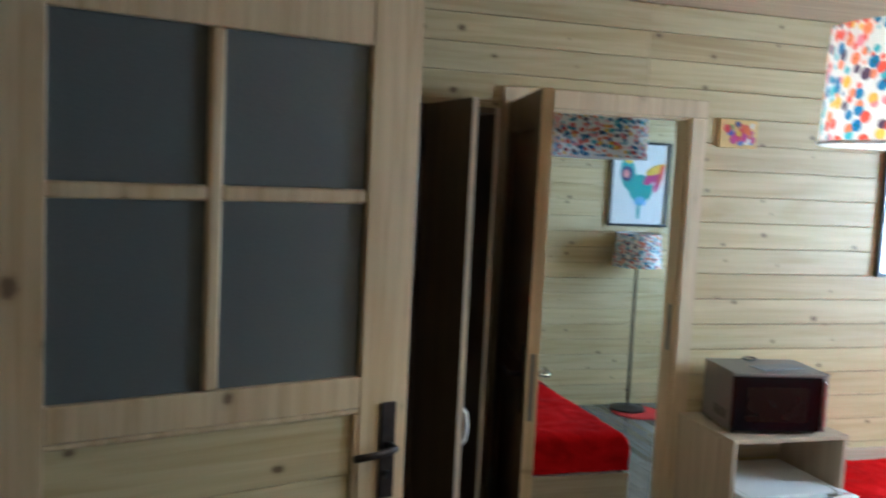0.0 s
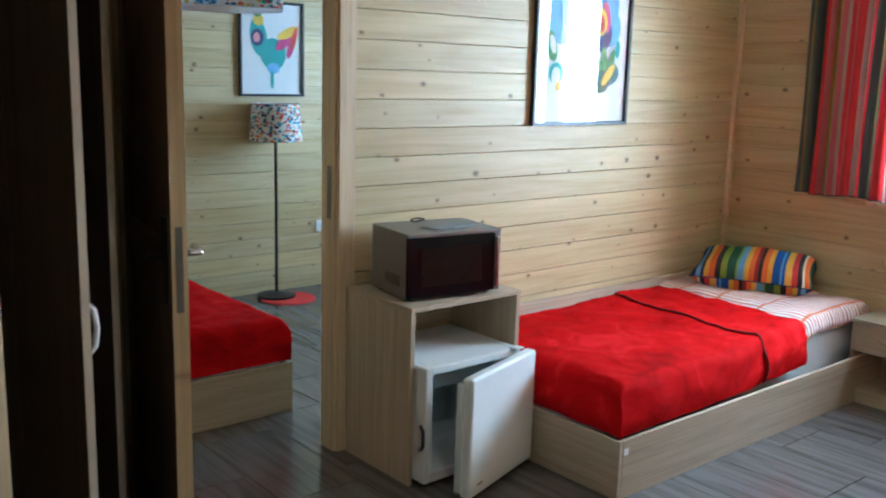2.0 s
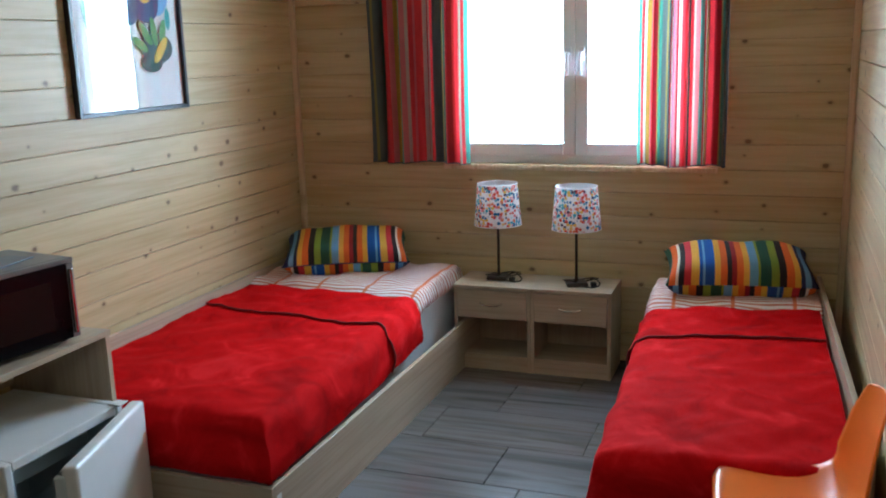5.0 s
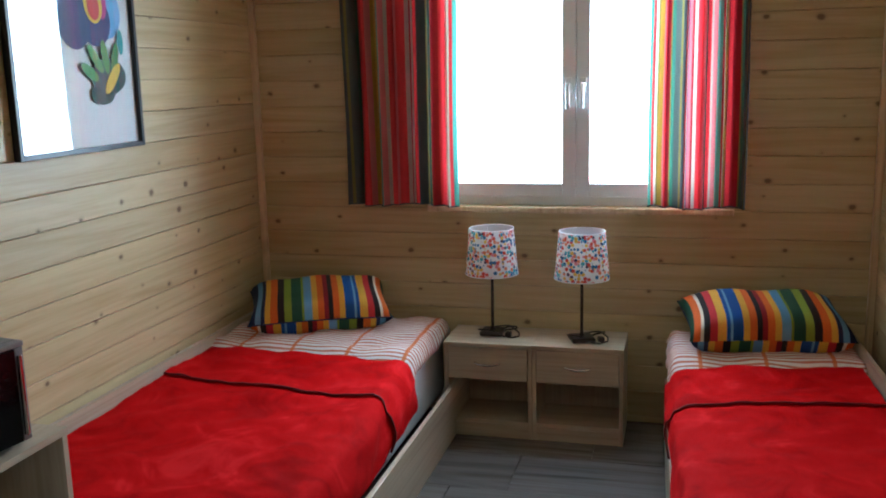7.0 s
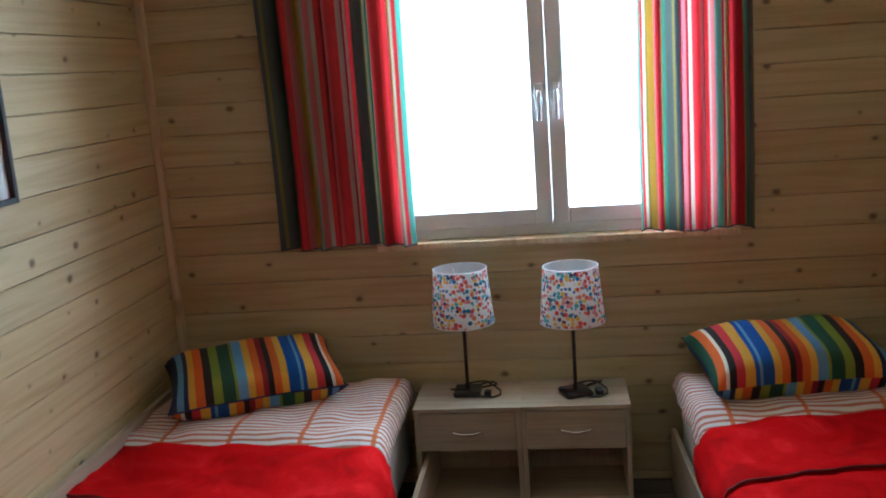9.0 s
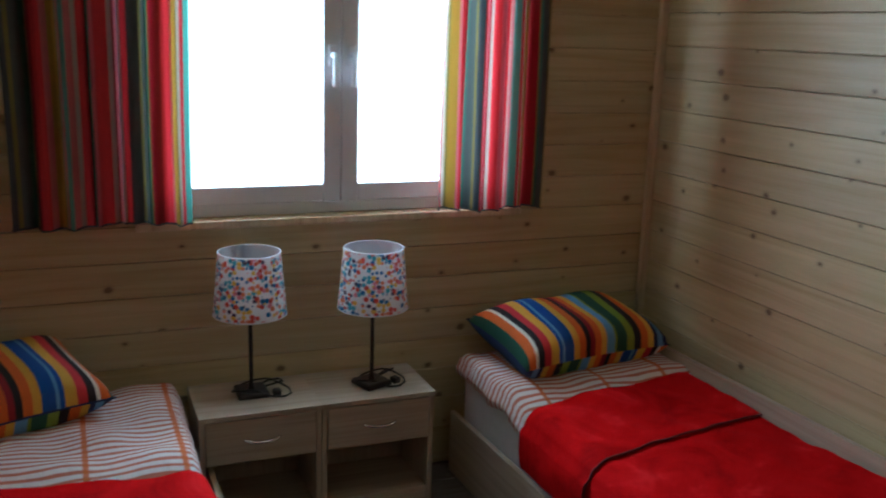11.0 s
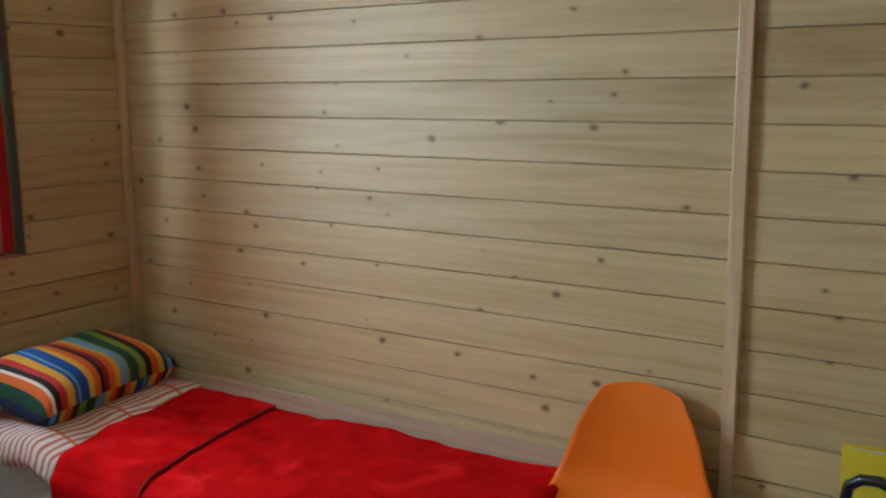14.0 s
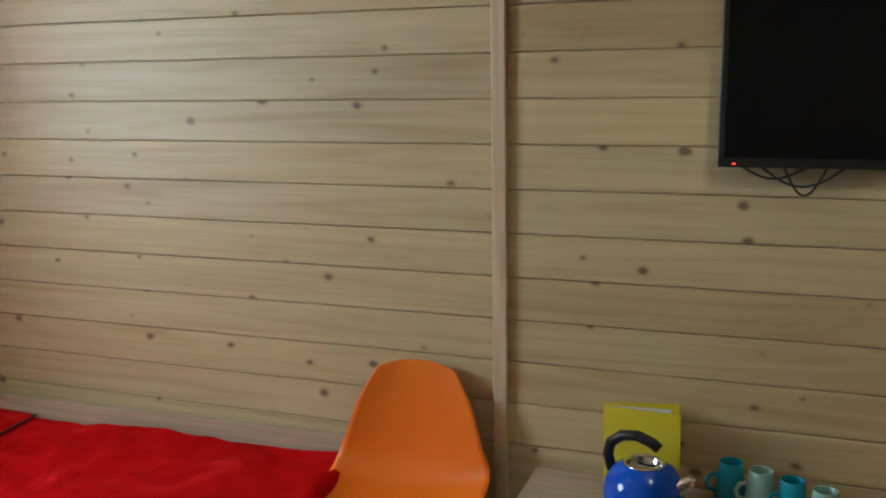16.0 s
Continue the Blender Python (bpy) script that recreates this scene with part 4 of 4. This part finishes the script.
I_BLUE, I_NAVY, I_SKY, I_RED, I_YEL, I_GRN, I_DGR, I_TEAL, I_MAG = (0.05, 0.16, 0.50), (0.02, 0.03, 0.14), (0.20, 0.42, 0.70), (0.60, 0.05, 0.03), (0.75, 0.50, 0.04), (0.10, 0.28, 0.06), (0.02, 0.07, 0.05), (0.05, 0.36, 0.34), (0.50, 0.04, 0.20)
flower = [(0.30, 0.80, 0.17, 0.12, 30, I_SKY), (0.50, 0.86, 0.16, 0.11, 0, I_SKY), (0.70, 0.80, 0.17, 0.12, -30, I_SKY), (0.76, 0.64, 0.14, 0.12, -70, I_SKY), (0.26, 0.64, 0.14, 0.12, 70, I_SKY),
          (0.38, 0.72, 0.13, 0.13, 20, I_BLUE), (0.62, 0.72, 0.13, 0.13, -20, I_BLUE), (0.66, 0.60, 0.14, 0.12, -40, I_NAVY), (0.50, 0.62, 0.15, 0.16, 0, I_NAVY), (0.72, 0.70, 0.05, 0.10, 10, I_MAG), (0.66, 0.67, 0.075, 0.09, 10, I_YEL), (0.66, 0.66, 0.05, 0.065, 10, I_RED),
          (0.17, 0.50, 0.05, 0.10, 15, I_GRN), (0.18, 0.51, 0.028, 0.06, 15, (0.72, 0.72, 0.72)), (0.22, 0.33, 0.07, 0.07, 0, I_TEAL), (0.22, 0.31, 0.045, 0.06, 0, (0.74, 0.74, 0.74)), (0.25, 0.25, 0.03, 0.03, 0, I_YEL),
          (0.74, 0.34, 0.15, 0.085, 0, I_DGR), (0.68, 0.26, 0.10, 0.05, 0, I_DGR), (0.64, 0.42, 0.03, 0.08, 40, I_GRN), (0.72, 0.43, 0.03, 0.08, 10, I_GRN), (0.80, 0.42, 0.03, 0.08, -15, I_GRN), (0.86, 0.50, 0.025, 0.06, 0, I_TEAL), (0.77, 0.33, 0.10, 0.030, 48, I_YEL), (0.58, 0.36, 0.03, 0.07, 60, I_GRN)]
framed("picture", pose(2.815, N_Y - 0.003, 1.266), 0.640, 0.700, "framed print of a large blue flower behind glass", flower)
bird = [(0.30, 0.62, 0.13, 0.20, 10, I_TEAL), (0.52, 0.45, 0.20, 0.17, 20, I_TEAL), (0.28, 0.62, 0.10, 0.09, 0, I_NAVY), (0.27, 0.62, 0.05, 0.05, 0, PINK), (0.30, 0.80, 0.08, 0.06, 0, I_YEL), (0.28, 0.87, 0.06, 0.04, 0, I_GRN), (0.72, 0.60, 0.20, 0.06, 40, I_MAG), (0.76, 0.68, 0.18, 0.05, 25, I_YEL), (0.80, 0.52, 0.05, 0.12, -20, I_MAG), (0.85, 0.62, 0.04, 0.13, -15, I_RED), (0.52, 0.30, 0.10, 0.06, 0, I_SKY), (0.50, 0.18, 0.03, 0.10, 0, I_TEAL)]
framed("picture", pose(2.715, FAR_Y - 0.003, 1.305), 0.47, 0.60, "framed print of bold coloured shapes on the far wall", bird)
card = thing("small_picture", pose(1.945, N_Y - 0.003, 1.81), "small unframed picture of coloured flowers on the boards", "picture")
part("panel", box(0, 0.185, -0.012, 0, 0, 0.12, 0.002), ink((0.72, 0.48, 0.16)), card)
rnd = random.Random(5)
for k in range(26):
    r = rnd.uniform(0.010, 0.022)
    part("painted_shape", disc(rnd.uniform(0.02, 0.165), rnd.uniform(0.02, 0.10), r, r * rnd.uniform(0.6, 1), -0.0125 - 0.0002 * k, rnd.uniform(0, 3)), ink(rnd.choice([I_RED, I_YEL, I_MAG, I_BLUE, I_GRN, ORNG, CREAM, I_NAVY])), card)


# ---------------- pendant lamps ----------------
def pendant(m, r, h, label, lit):
    p = thing("pendant_lamp", m, label, "pendant lamp", "pendant lamps")
    sh = part("shade", lathe([(r, 0), (r * 0.97, h)], 64, 0.74), SHADE_BIG, p, "drum shade of white cloth with coloured flowers", smooth=True)
    part("lining", lathe([(r - 0.003, 0.001), (r * 0.97 - 0.003, h - 0.001)], 64), LINING, sh, smooth=True)
    part("ring", tube([(r * math.cos(k * math.pi / 32), r * math.sin(k * math.pi / 32), 0) for k in range(65)], 0.004, 6), LINING, sh, smooth=True)
    part("bulb", lathe([(0.0, 0.05), (0.02, 0.055), (0.033, 0.085), (0.028, 0.115), (0.014, 0.14), (0.0, 0.141)], 24), BULB if lit else LINING, p, "lit lamp bulb" if lit else "lamp bulb", smooth=True).visible_shadow = False
    part("socket", lathe([(0.0, 0.141), (0.018, 0.142), (0.018, 0.19), (0.0, 0.191)], 16), WHITE, p)
    for k in range(3):
        a = k * 2.094
        part("spoke", tube([(0.015 * math.cos(a), 0.015 * math.sin(a), 0.18), (r * 0.965 * math.cos(a), r * 0.965 * math.sin(a), h - 0.01)], 0.002, 6), LINING, sh)
    top = TOP - m.translation.z
    part("cord", tube([(0, 0, 0.19), (0, 0, top - 0.05)], 0.003, 6), WHITE, p)
    part("ceiling_rose", lathe([(0.0, top - 0.05), (0.04, top - 0.045), (0.05, top - 0.001), (0.0, top)], 24), WHITE, p)
    return p


pendant(pose(1.22, 0.70, 1.765), 0.215, 0.24, "lit pendant lamp with a flowered drum shade", True)
pendant(pose(2.03, 3.9, 1.76), 0.27, 0.25, "pendant lamp with a flowered drum shade in the second bedroom", False)


# ---------------- television, table and what stands on it ----------------
tv = thing("television", pose(0.910, 0.03, 1.226), "black flat television on a wall bracket", "television")
part("case", box(0, 0.688, -0.008, 0.012, 0, 0.425, 0.006), BLACK, tv, "black plastic case")
part("bezel", box(0.0, 0.688, 0.0125, 0.022, 0.0, 0.425, 0.003), BLACK, tv)
part("screen", box(0.014, 0.674, 0.0222, 0.0245, 0.022, 0.412), GLOSS, tv, "glossy black screen")
part("bracket", box(0.25, 0.47, -0.0285, -0.0085, 0.12, 0.32, 0.004), HOOKS, tv, "black wall bracket")
part("standby_light", box(0.650, 0.656, 0.0224, 0.024, 0.006, 0.010), LED, tv, "red standby light")
for k, (a, b, drop) in enumerate(((0.60, 0.42, 0.045), (0.55, 0.46, 0.065), (0.64, 0.50, 0.03))):
    part("cable", tube([(a + (b - a) * u, 0.004 + 0.006 * math.sin(5 * u + k), 0.004 - drop * math.sin(math.pi * u)) for u in [q / 14 for q in range(15)]], 0.0028, 6), CABLE, tv, "thin black cable", smooth=True)

TZ = 0.440
table = thing("table", pose(1.24, 0.012, 0), "oak-look table against the board wall", "table")
part("tabletop", box(0, 0.78, 0, 0.30, TZ - 0.028, TZ, 0.002), OAK, table, "oak-look tabletop")
for x in (0.03, 0.71):
    for y in (0.03, 0.23):
        part("leg", box(x, x + 0.04, y, y + 0.04, 0, TZ - 0.028, 0.002), OAK_V, table)
part("apron", box(0.07, 0.71, 0.040, 0.058, TZ - 0.09, TZ - 0.0285), OAK, table)
part("apron", box(0.07, 0.71, 0.240, 0.258, TZ - 0.09, TZ - 0.0285), OAK, table)

bk = thing("booklet", pose(1.835, 0.040, TZ), "yellow card folder standing open on the table", "booklet")
part("cover", box(-0.182, 0, 0, 0.0025, 0, 0.214), YELLOW, bk, "yellow front cover", pose(0, 0.03, 0, -4, 0, -3))
part("back_cover", box(-0.176, 0, 0, 0.0025, 0, 0.212), YELLOW, bk, "yellow back cover", pose(0, 0.028, 0, 3, 0, 13))
part("inner_sheet", box(-0.155, -0.004, 0, 0.002, 0.002, 0.208), PAPER, bk, "white inner sheet", pose(0, 0.029, 0, 0, 0, 7))

ket = thing("kettle", pose(1.722, 0.190, TZ), "blue enamel kettle with a black arched handle", "kettle")
part("body", lathe([(0.0, 0.004), (0.078, 0.004), (0.088, 0.018), (0.092, 0.05), (0.087, 0.085), (0.070, 0.112), (0.050, 0.124), (0.046, 0.127), (0.044, 0.122)], 48), BLUE, ket, "glossy blue body", smooth=True)
part("rim", lathe([(0.043, 0.120), (0.047, 0.128), (0.043, 0.130), (0.040, 0.121), (0.036, 0.105), (0.0, 0.100)], 40), CHROME, ket, "chrome rim round the open top", smooth=True)
part("handle", tube([(0.078 - 0.0, 0.0, 0.095), (0.088, 0, 0.13), (0.082, 0, 0.160), (0.055, 0, 0.182), (0.018, 0, 0.188), (-0.018, 0, 0.178), (-0.034, 0, 0.166)], 0.0125, 12), BLACK, ket, "black arched handle", smooth=True, m=pose(0, 0, 0, 0, 0, -12))
part("spout", lathe([(0.021, 0), (0.017, 0.03), (0.014, 0.05), (0.011, 0.05), (0.012, 0.02)], 20), CHROME, ket, "chrome spout", pose(-0.072, 0.012, 0.075, 0, -48, 0), smooth=True)
part("foot_ring", lathe([(0.07, 0), (0.079, 0), (0.079, 0.006), (0.07, 0.006)], 40), BLACK, ket)

mat_thing = thing("place_mat", pose(1.45, 0.115, TZ, 0, 0, 28), "small striped cloth under the mugs", "place mat")
bmat = surface(lambda u, v: (-0.17 + 0.34 * u, -0.075 + 0.15 * v, 0.002 + 0.001 * math.sin(30 * u)), 30, 6, (3, 1))
part("cloth", bmat, stripes("striped_mat_cloth", [(CREAM, 1), (DRED, 1), (CREAM, .8), (NAVY, 1), (PINK, 1), (CREAM, .8), (AQUA, .8), (BLK, .7)]), mat_thing)


def mug(x, y, material, label, rz):
    g = thing("mug", pose(x, y, TZ + 0.003, 0, 0, rz), label, "mug", "row of mugs")
    g.matrix_world = pose(x, y, TZ + 0.003, 0, 0, rz) @ Matrix.Scale(0.92, 4)
    part("body", lathe([(0.0, 0.001), (0.036, 0.001), (0.039, 0.006), (0.037, 0.035), (0.031, 0.075), (0.029, 0.104), (0.0275, 0.106), (0.026, 0.104), (0.028, 0.07), (0.033, 0.02), (0.0, 0.012)], 36), material, g, smooth=True)
    part("handle", tube([(0.033, 0, 0.070), (0.050, 0, 0.068), (0.060, 0, 0.052), (0.056, 0, 0.034), (0.036, 0, 0.026)], 0.0055, 10), material, g, smooth=True)


mug(1.540, 0.058, TEAL, "teal tapered ceramic mug on the striped cloth", 15)
mug(1.473, 0.086, MINT, "mint green tapered ceramic mug on the striped cloth", 15)
mug(1.405, 0.118, TEAL, "teal tapered ceramic mug on the striped cloth", 20)
mug(1.338, 0.150, MINT, "mint green tapered ceramic mug on the striped cloth", 10)


# ---------------- chairs ----------------
def chair(m, label, size=(0.90, 0.85, 0.88)):
    """A moulded shell chair that faces -y."""
    c = thing("chair", m @ Matrix.Diagonal((*size, 1)), label, "chair", "orange shell chairs")
    prof = [(-0.215, 0.440), (-0.195, 0.452), (-0.12, 0.440), (-0.02, 0.428), (0.08, 0.426), (0.150, 0.445), (0.190, 0.500), (0.212, 0.580), (0.228, 0.680), (0.242, 0.745), (0.250, 0.782), (0.254, 0.800)]
    half = [0.17, 0.200, 0.220, 0.228, 0.228, 0.225, 0.215, 0.196, 0.165, 0.132, 0.108, 0.080]
    rise = [0.0, 0.006, 0.02, 0.034, 0.045, 0.050, 0.045, 0.035, 0.028, 0.022, 0.016, 0.010]

    def at(values, s):
        k = min(int(s), len(values) - 2)
        f = s - k
        p = [values[max(k - 1, 0)], values[k], values[k + 1], values[min(k + 2, len(values) - 1)]]
        return 0.5 * (2 * p[1] + (p[2] - p[0]) * f + (2 * p[0] - 5 * p[1] + 4 * p[2] - p[3]) * f * f + (3 * p[1] - p[0] - 3 * p[2] + p[3]) * f ** 3)

    ys, zs = [p[0] for p in prof], [p[1] for p in prof]

    def fn(u, v):
        s = v * (len(prof) - 1)
        a = 2 * u - 1
        y, z, w, up = at(ys, s), at(zs, s), at(half, s), at(rise, s)
        lean = max(0.0, min(1.0, (z - 0.45) / 0.12))
        curl = up * abs(a) ** 2.4
        return (w * a, y - curl * lean * 1.1, z + curl * (1 - lean) - (0.020 * abs(a) ** 3 if v > 0.9 else 0) * (v - 0.9) * 10)

    sh = part("seat_shell", surface(fn, 28, 48), ORANGE, c, "moulded orange plastic seat and back", smooth=True)
    md = sh.modifiers.new("thickness", "SOLIDIFY")
    md.thickness, md.offset = 0.007, 0
    for sx in (-1, 1):
        for y0, y1 in ((-0.10, -0.20), (0.10, 0.22)):
            part("leg", tube([(sx * 0.12, y0, 0.425), (sx * 0.20, y1, 0.0)], 0.012, 10), PINE_TRIM, c, "tapered wooden leg", smooth=True)
        part("brace", tube([(sx * 0.145, -0.125, 0.30), (sx * 0.145, 0.13, 0.30)], 0.004, 6), HOOKS, c)
    part("brace", tube([(-0.15, -0.13, 0.28), (0.15, 0.13, 0.28)], 0.004, 6), HOOKS, c)
    part("brace", tube([(0.15, -0.13, 0.28), (-0.15, 0.13, 0.28)], 0.004, 6), HOOKS, c)


chair(pose(2.322, 0.225, 0, 0, 0, 184), "orange moulded shell chair beside the table and bed", (0.94, 0.76, 0.88))
chair(pose(1.02, 0.33, 0, 0, 0, 120), "orange moulded shell chair at the end of the table")


# ---------------- wardrobe and bag ----------------
wr = thing("wardrobe", pose(0, 0, 0), "dark brown wardrobe with pale edges and an open door", "wardrobe")
wx0, wx1, wy0, wy1, wh = -0.07, 0.770, 2.06, N_Y - 0.02, 1.875
part("side_panel", box(wx1 - 0.02, wx1, wy0 + 0.003, wy1, 0, wh), DARK, wr)
part("side_panel", box(wx0, wx0 + 0.02, wy0 + 0.003, wy1, 0, wh), DARK, wr)
part("divider", box(0.505, 0.525, wy0 + 0.003, wy1, 0, wh - 0.02), DARK, wr)
part("top", box(wx0 + 0.02, wx1 - 0.02, wy0, wy1, wh - 0.02, wh), DARK, wr)
part("back", box(wx0 + 0.02, wx1 - 0.02, wy1 - 0.006, wy1 - 0.001, 0.02, wh - 0.02), DARK, wr)
part("bottom", box(wx0 + 0.02, wx1 - 0.02, wy0 + 0.01, wy1 - 0.006, 0.05, 0.07), DARK, wr)
part("edge_band", box(wx1 - 0.02, wx1, wy0, wy0 + 0.003, 0, wh), BEIGE, wr, "pale edge band")
part("closed_door", box(wx0 + 0.001, 0.504, wy0 - 0.018, wy0 - 0.0005, 0.06, wh - 0.003, 0.002), DARK, wr)
op = part("open_door", box(-0.009, 0.009, -0.415, 0, 0.06, wh - 0.003, 0.001), DARK, wr, "open wardrobe door", pose(0.512, wy0 - 0.022, 0, 0, 0, 3))
part("edge_band", box(-0.009, 0.009, -0.418, -0.4152, 0.06, wh - 0.003), BEIGE, op, "pale edge band")
part("handle", tube([(0.010, -0.385, 0.86), (0.030, -0.385, 0.88), (0.036, -0.385, 0.92), (0.030, -0.385, 0.96), (0.010, -0.385, 0.98)], 0.007, 8), WHITE, op, "white bow handle", smooth=True)
bag = thing("bag", pose(0.71, 1.86, 0), "black bag on the floor by the wardrobe", "bag")
part("body", box(-0.10, 0.10, -0.10, 0.10, 0, 0.27, 0.07, 4), BAG, bag, smooth=True)
part("strap", tube([(-0.06, 0, 0.25), (-0.05, 0, 0.33), (0.0, 0, 0.36), (0.05, 0, 0.33), (0.06, 0, 0.25)], 0.010, 8), BAG, bag, smooth=True)


# ---------------- second bedroom ----------------
fl = thing("floor_lamp", pose(2.885, 4.93, 0.012), "slim floor lamp with a flowered shade on a red mat", "floor lamp")
part("base", lathe([(0.0, 0.0), (0.125, 0.0), (0.125, 0.012), (0.03, 0.03), (0.0, 0.031)], 36), IRON, fl, smooth=False)
part("pole", lathe([(0.010, 0.03), (0.010, 1.15)], 12), IRON, fl, smooth=True)
shf = part("shade", lathe([(0.17, 1.02), (0.15, 1.255)], 48, 1.3), SHADE, fl, "flowered cloth shade", smooth=True)
part("lining", lathe([(0.168, 1.021), (0.148, 1.254)], 48), LINING, shf, smooth=True)
rug = thing("rug", pose(2.93, 4.86, 0), "small red round mat under the floor lamp", "rug")
part("pile", lathe([(0.0, 0.010), (0.17, 0.011), (0.178, 0.006), (0.178, 0.001)], 40), MAT_RED, rug)
for x, z in ((3.33, 0.42),):
    so = thing("wall_socket", pose(x, FAR_Y - 0.002, z), "white wall socket on the boards", "socket")
    part("plate", box(-0.04, 0.04, -0.012, 0, -0.04, 0.04, 0.004), WHITE, so)
    part("recess", lathe([(0.0, 0), (0.02, 0), (0.02, 0.002), (0.0, 0.002)], 24), LINER, so, m=pose(0, -0.012, 0, 90))


# ---------------- boards of the walls and tiles of the floor ----------------
clad(wall_south, "+y", 0.0, [(V_X, 2.110), (2.112, E_X - 0.004)], 0.0476)
clad(wall_north, "-y", N_Y, [(W_X, 2.0 - 0.4), (2.0 - 0.4, E_X - 0.002)], 0.05, [(DOOR[0] - 0.001, DOOR[1] + 0.001, -1, DOOR[2])])
clad(wall_east, "-x", E_X, [(0.001, N_Y - 0.001)], 0.03, [(WIN[0], WIN[1], WIN[2] - 0.02, WIN[3])])
clad(wall_west, "+x", W_X, [(1.13, N_Y - 0.001), (V_Y, -0.04)], 0.02)
clad(wall_far, "-y", FAR_Y, [(0.60, E_X - 0.002)], 0.04)

TW, TL = 0.316, 0.632
tile_cache = {}
row, x = 0, 3.0 - 12 * TW
while x < E_X:
    shift = {0: 0.28, 1: 0.0, 2: 0.42, 3: 0.15}[row % 4]
    y = 0.91 - 4 * TL + shift
    while y < FAR_Y:
        x0, x1, y0, y1 = max(x, -1.44), min(x + TW, E_X + T), max(y, V_Y), min(y + TL, FAR_Y + T)
        if x1 - x0 > 0.02 and y1 - y0 > 0.02:
            key = (round(x1 - x0, 3), round(y1 - y0, 3))
            if key not in tile_cache:
                a, b, g, c = key[0] / 2, key[1] / 2, 0.0015, 0.0015
                bm = bmesh.new()
                low = [bm.verts.new((sx * (a - g), sy * (b - g), -0.0094)) for sx, sy in ((-1, -1), (1, -1), (1, 1), (-1, 1))]
                mid = [bm.verts.new((sx * (a - g), sy * (b - g), -c)) for sx, sy in ((-1, -1), (1, -1), (1, 1), (-1, 1))]
                top = [bm.verts.new((sx * (a - g - c), sy * (b - g - c), 0)) for sx, sy in ((-1, -1), (1, -1), (1, 1), (-1, 1))]
                for p, q in ((low, mid), (mid, top)):
                    for k in range(4):
                        bm.faces.new((p[k], p[(k + 1) % 4], q[(k + 1) % 4], q[k]))
                bm.faces.new(top)
                tile_cache[key] = mesh_of("tile", bm, TILE)
            ob = new("tile", tile_cache[key])
            ob.parent = floor
            ob.matrix_local = pose((x0 + x1) / 2, (y0 + y1) / 2, 0)
        y += TL
    x += TW
    row += 1
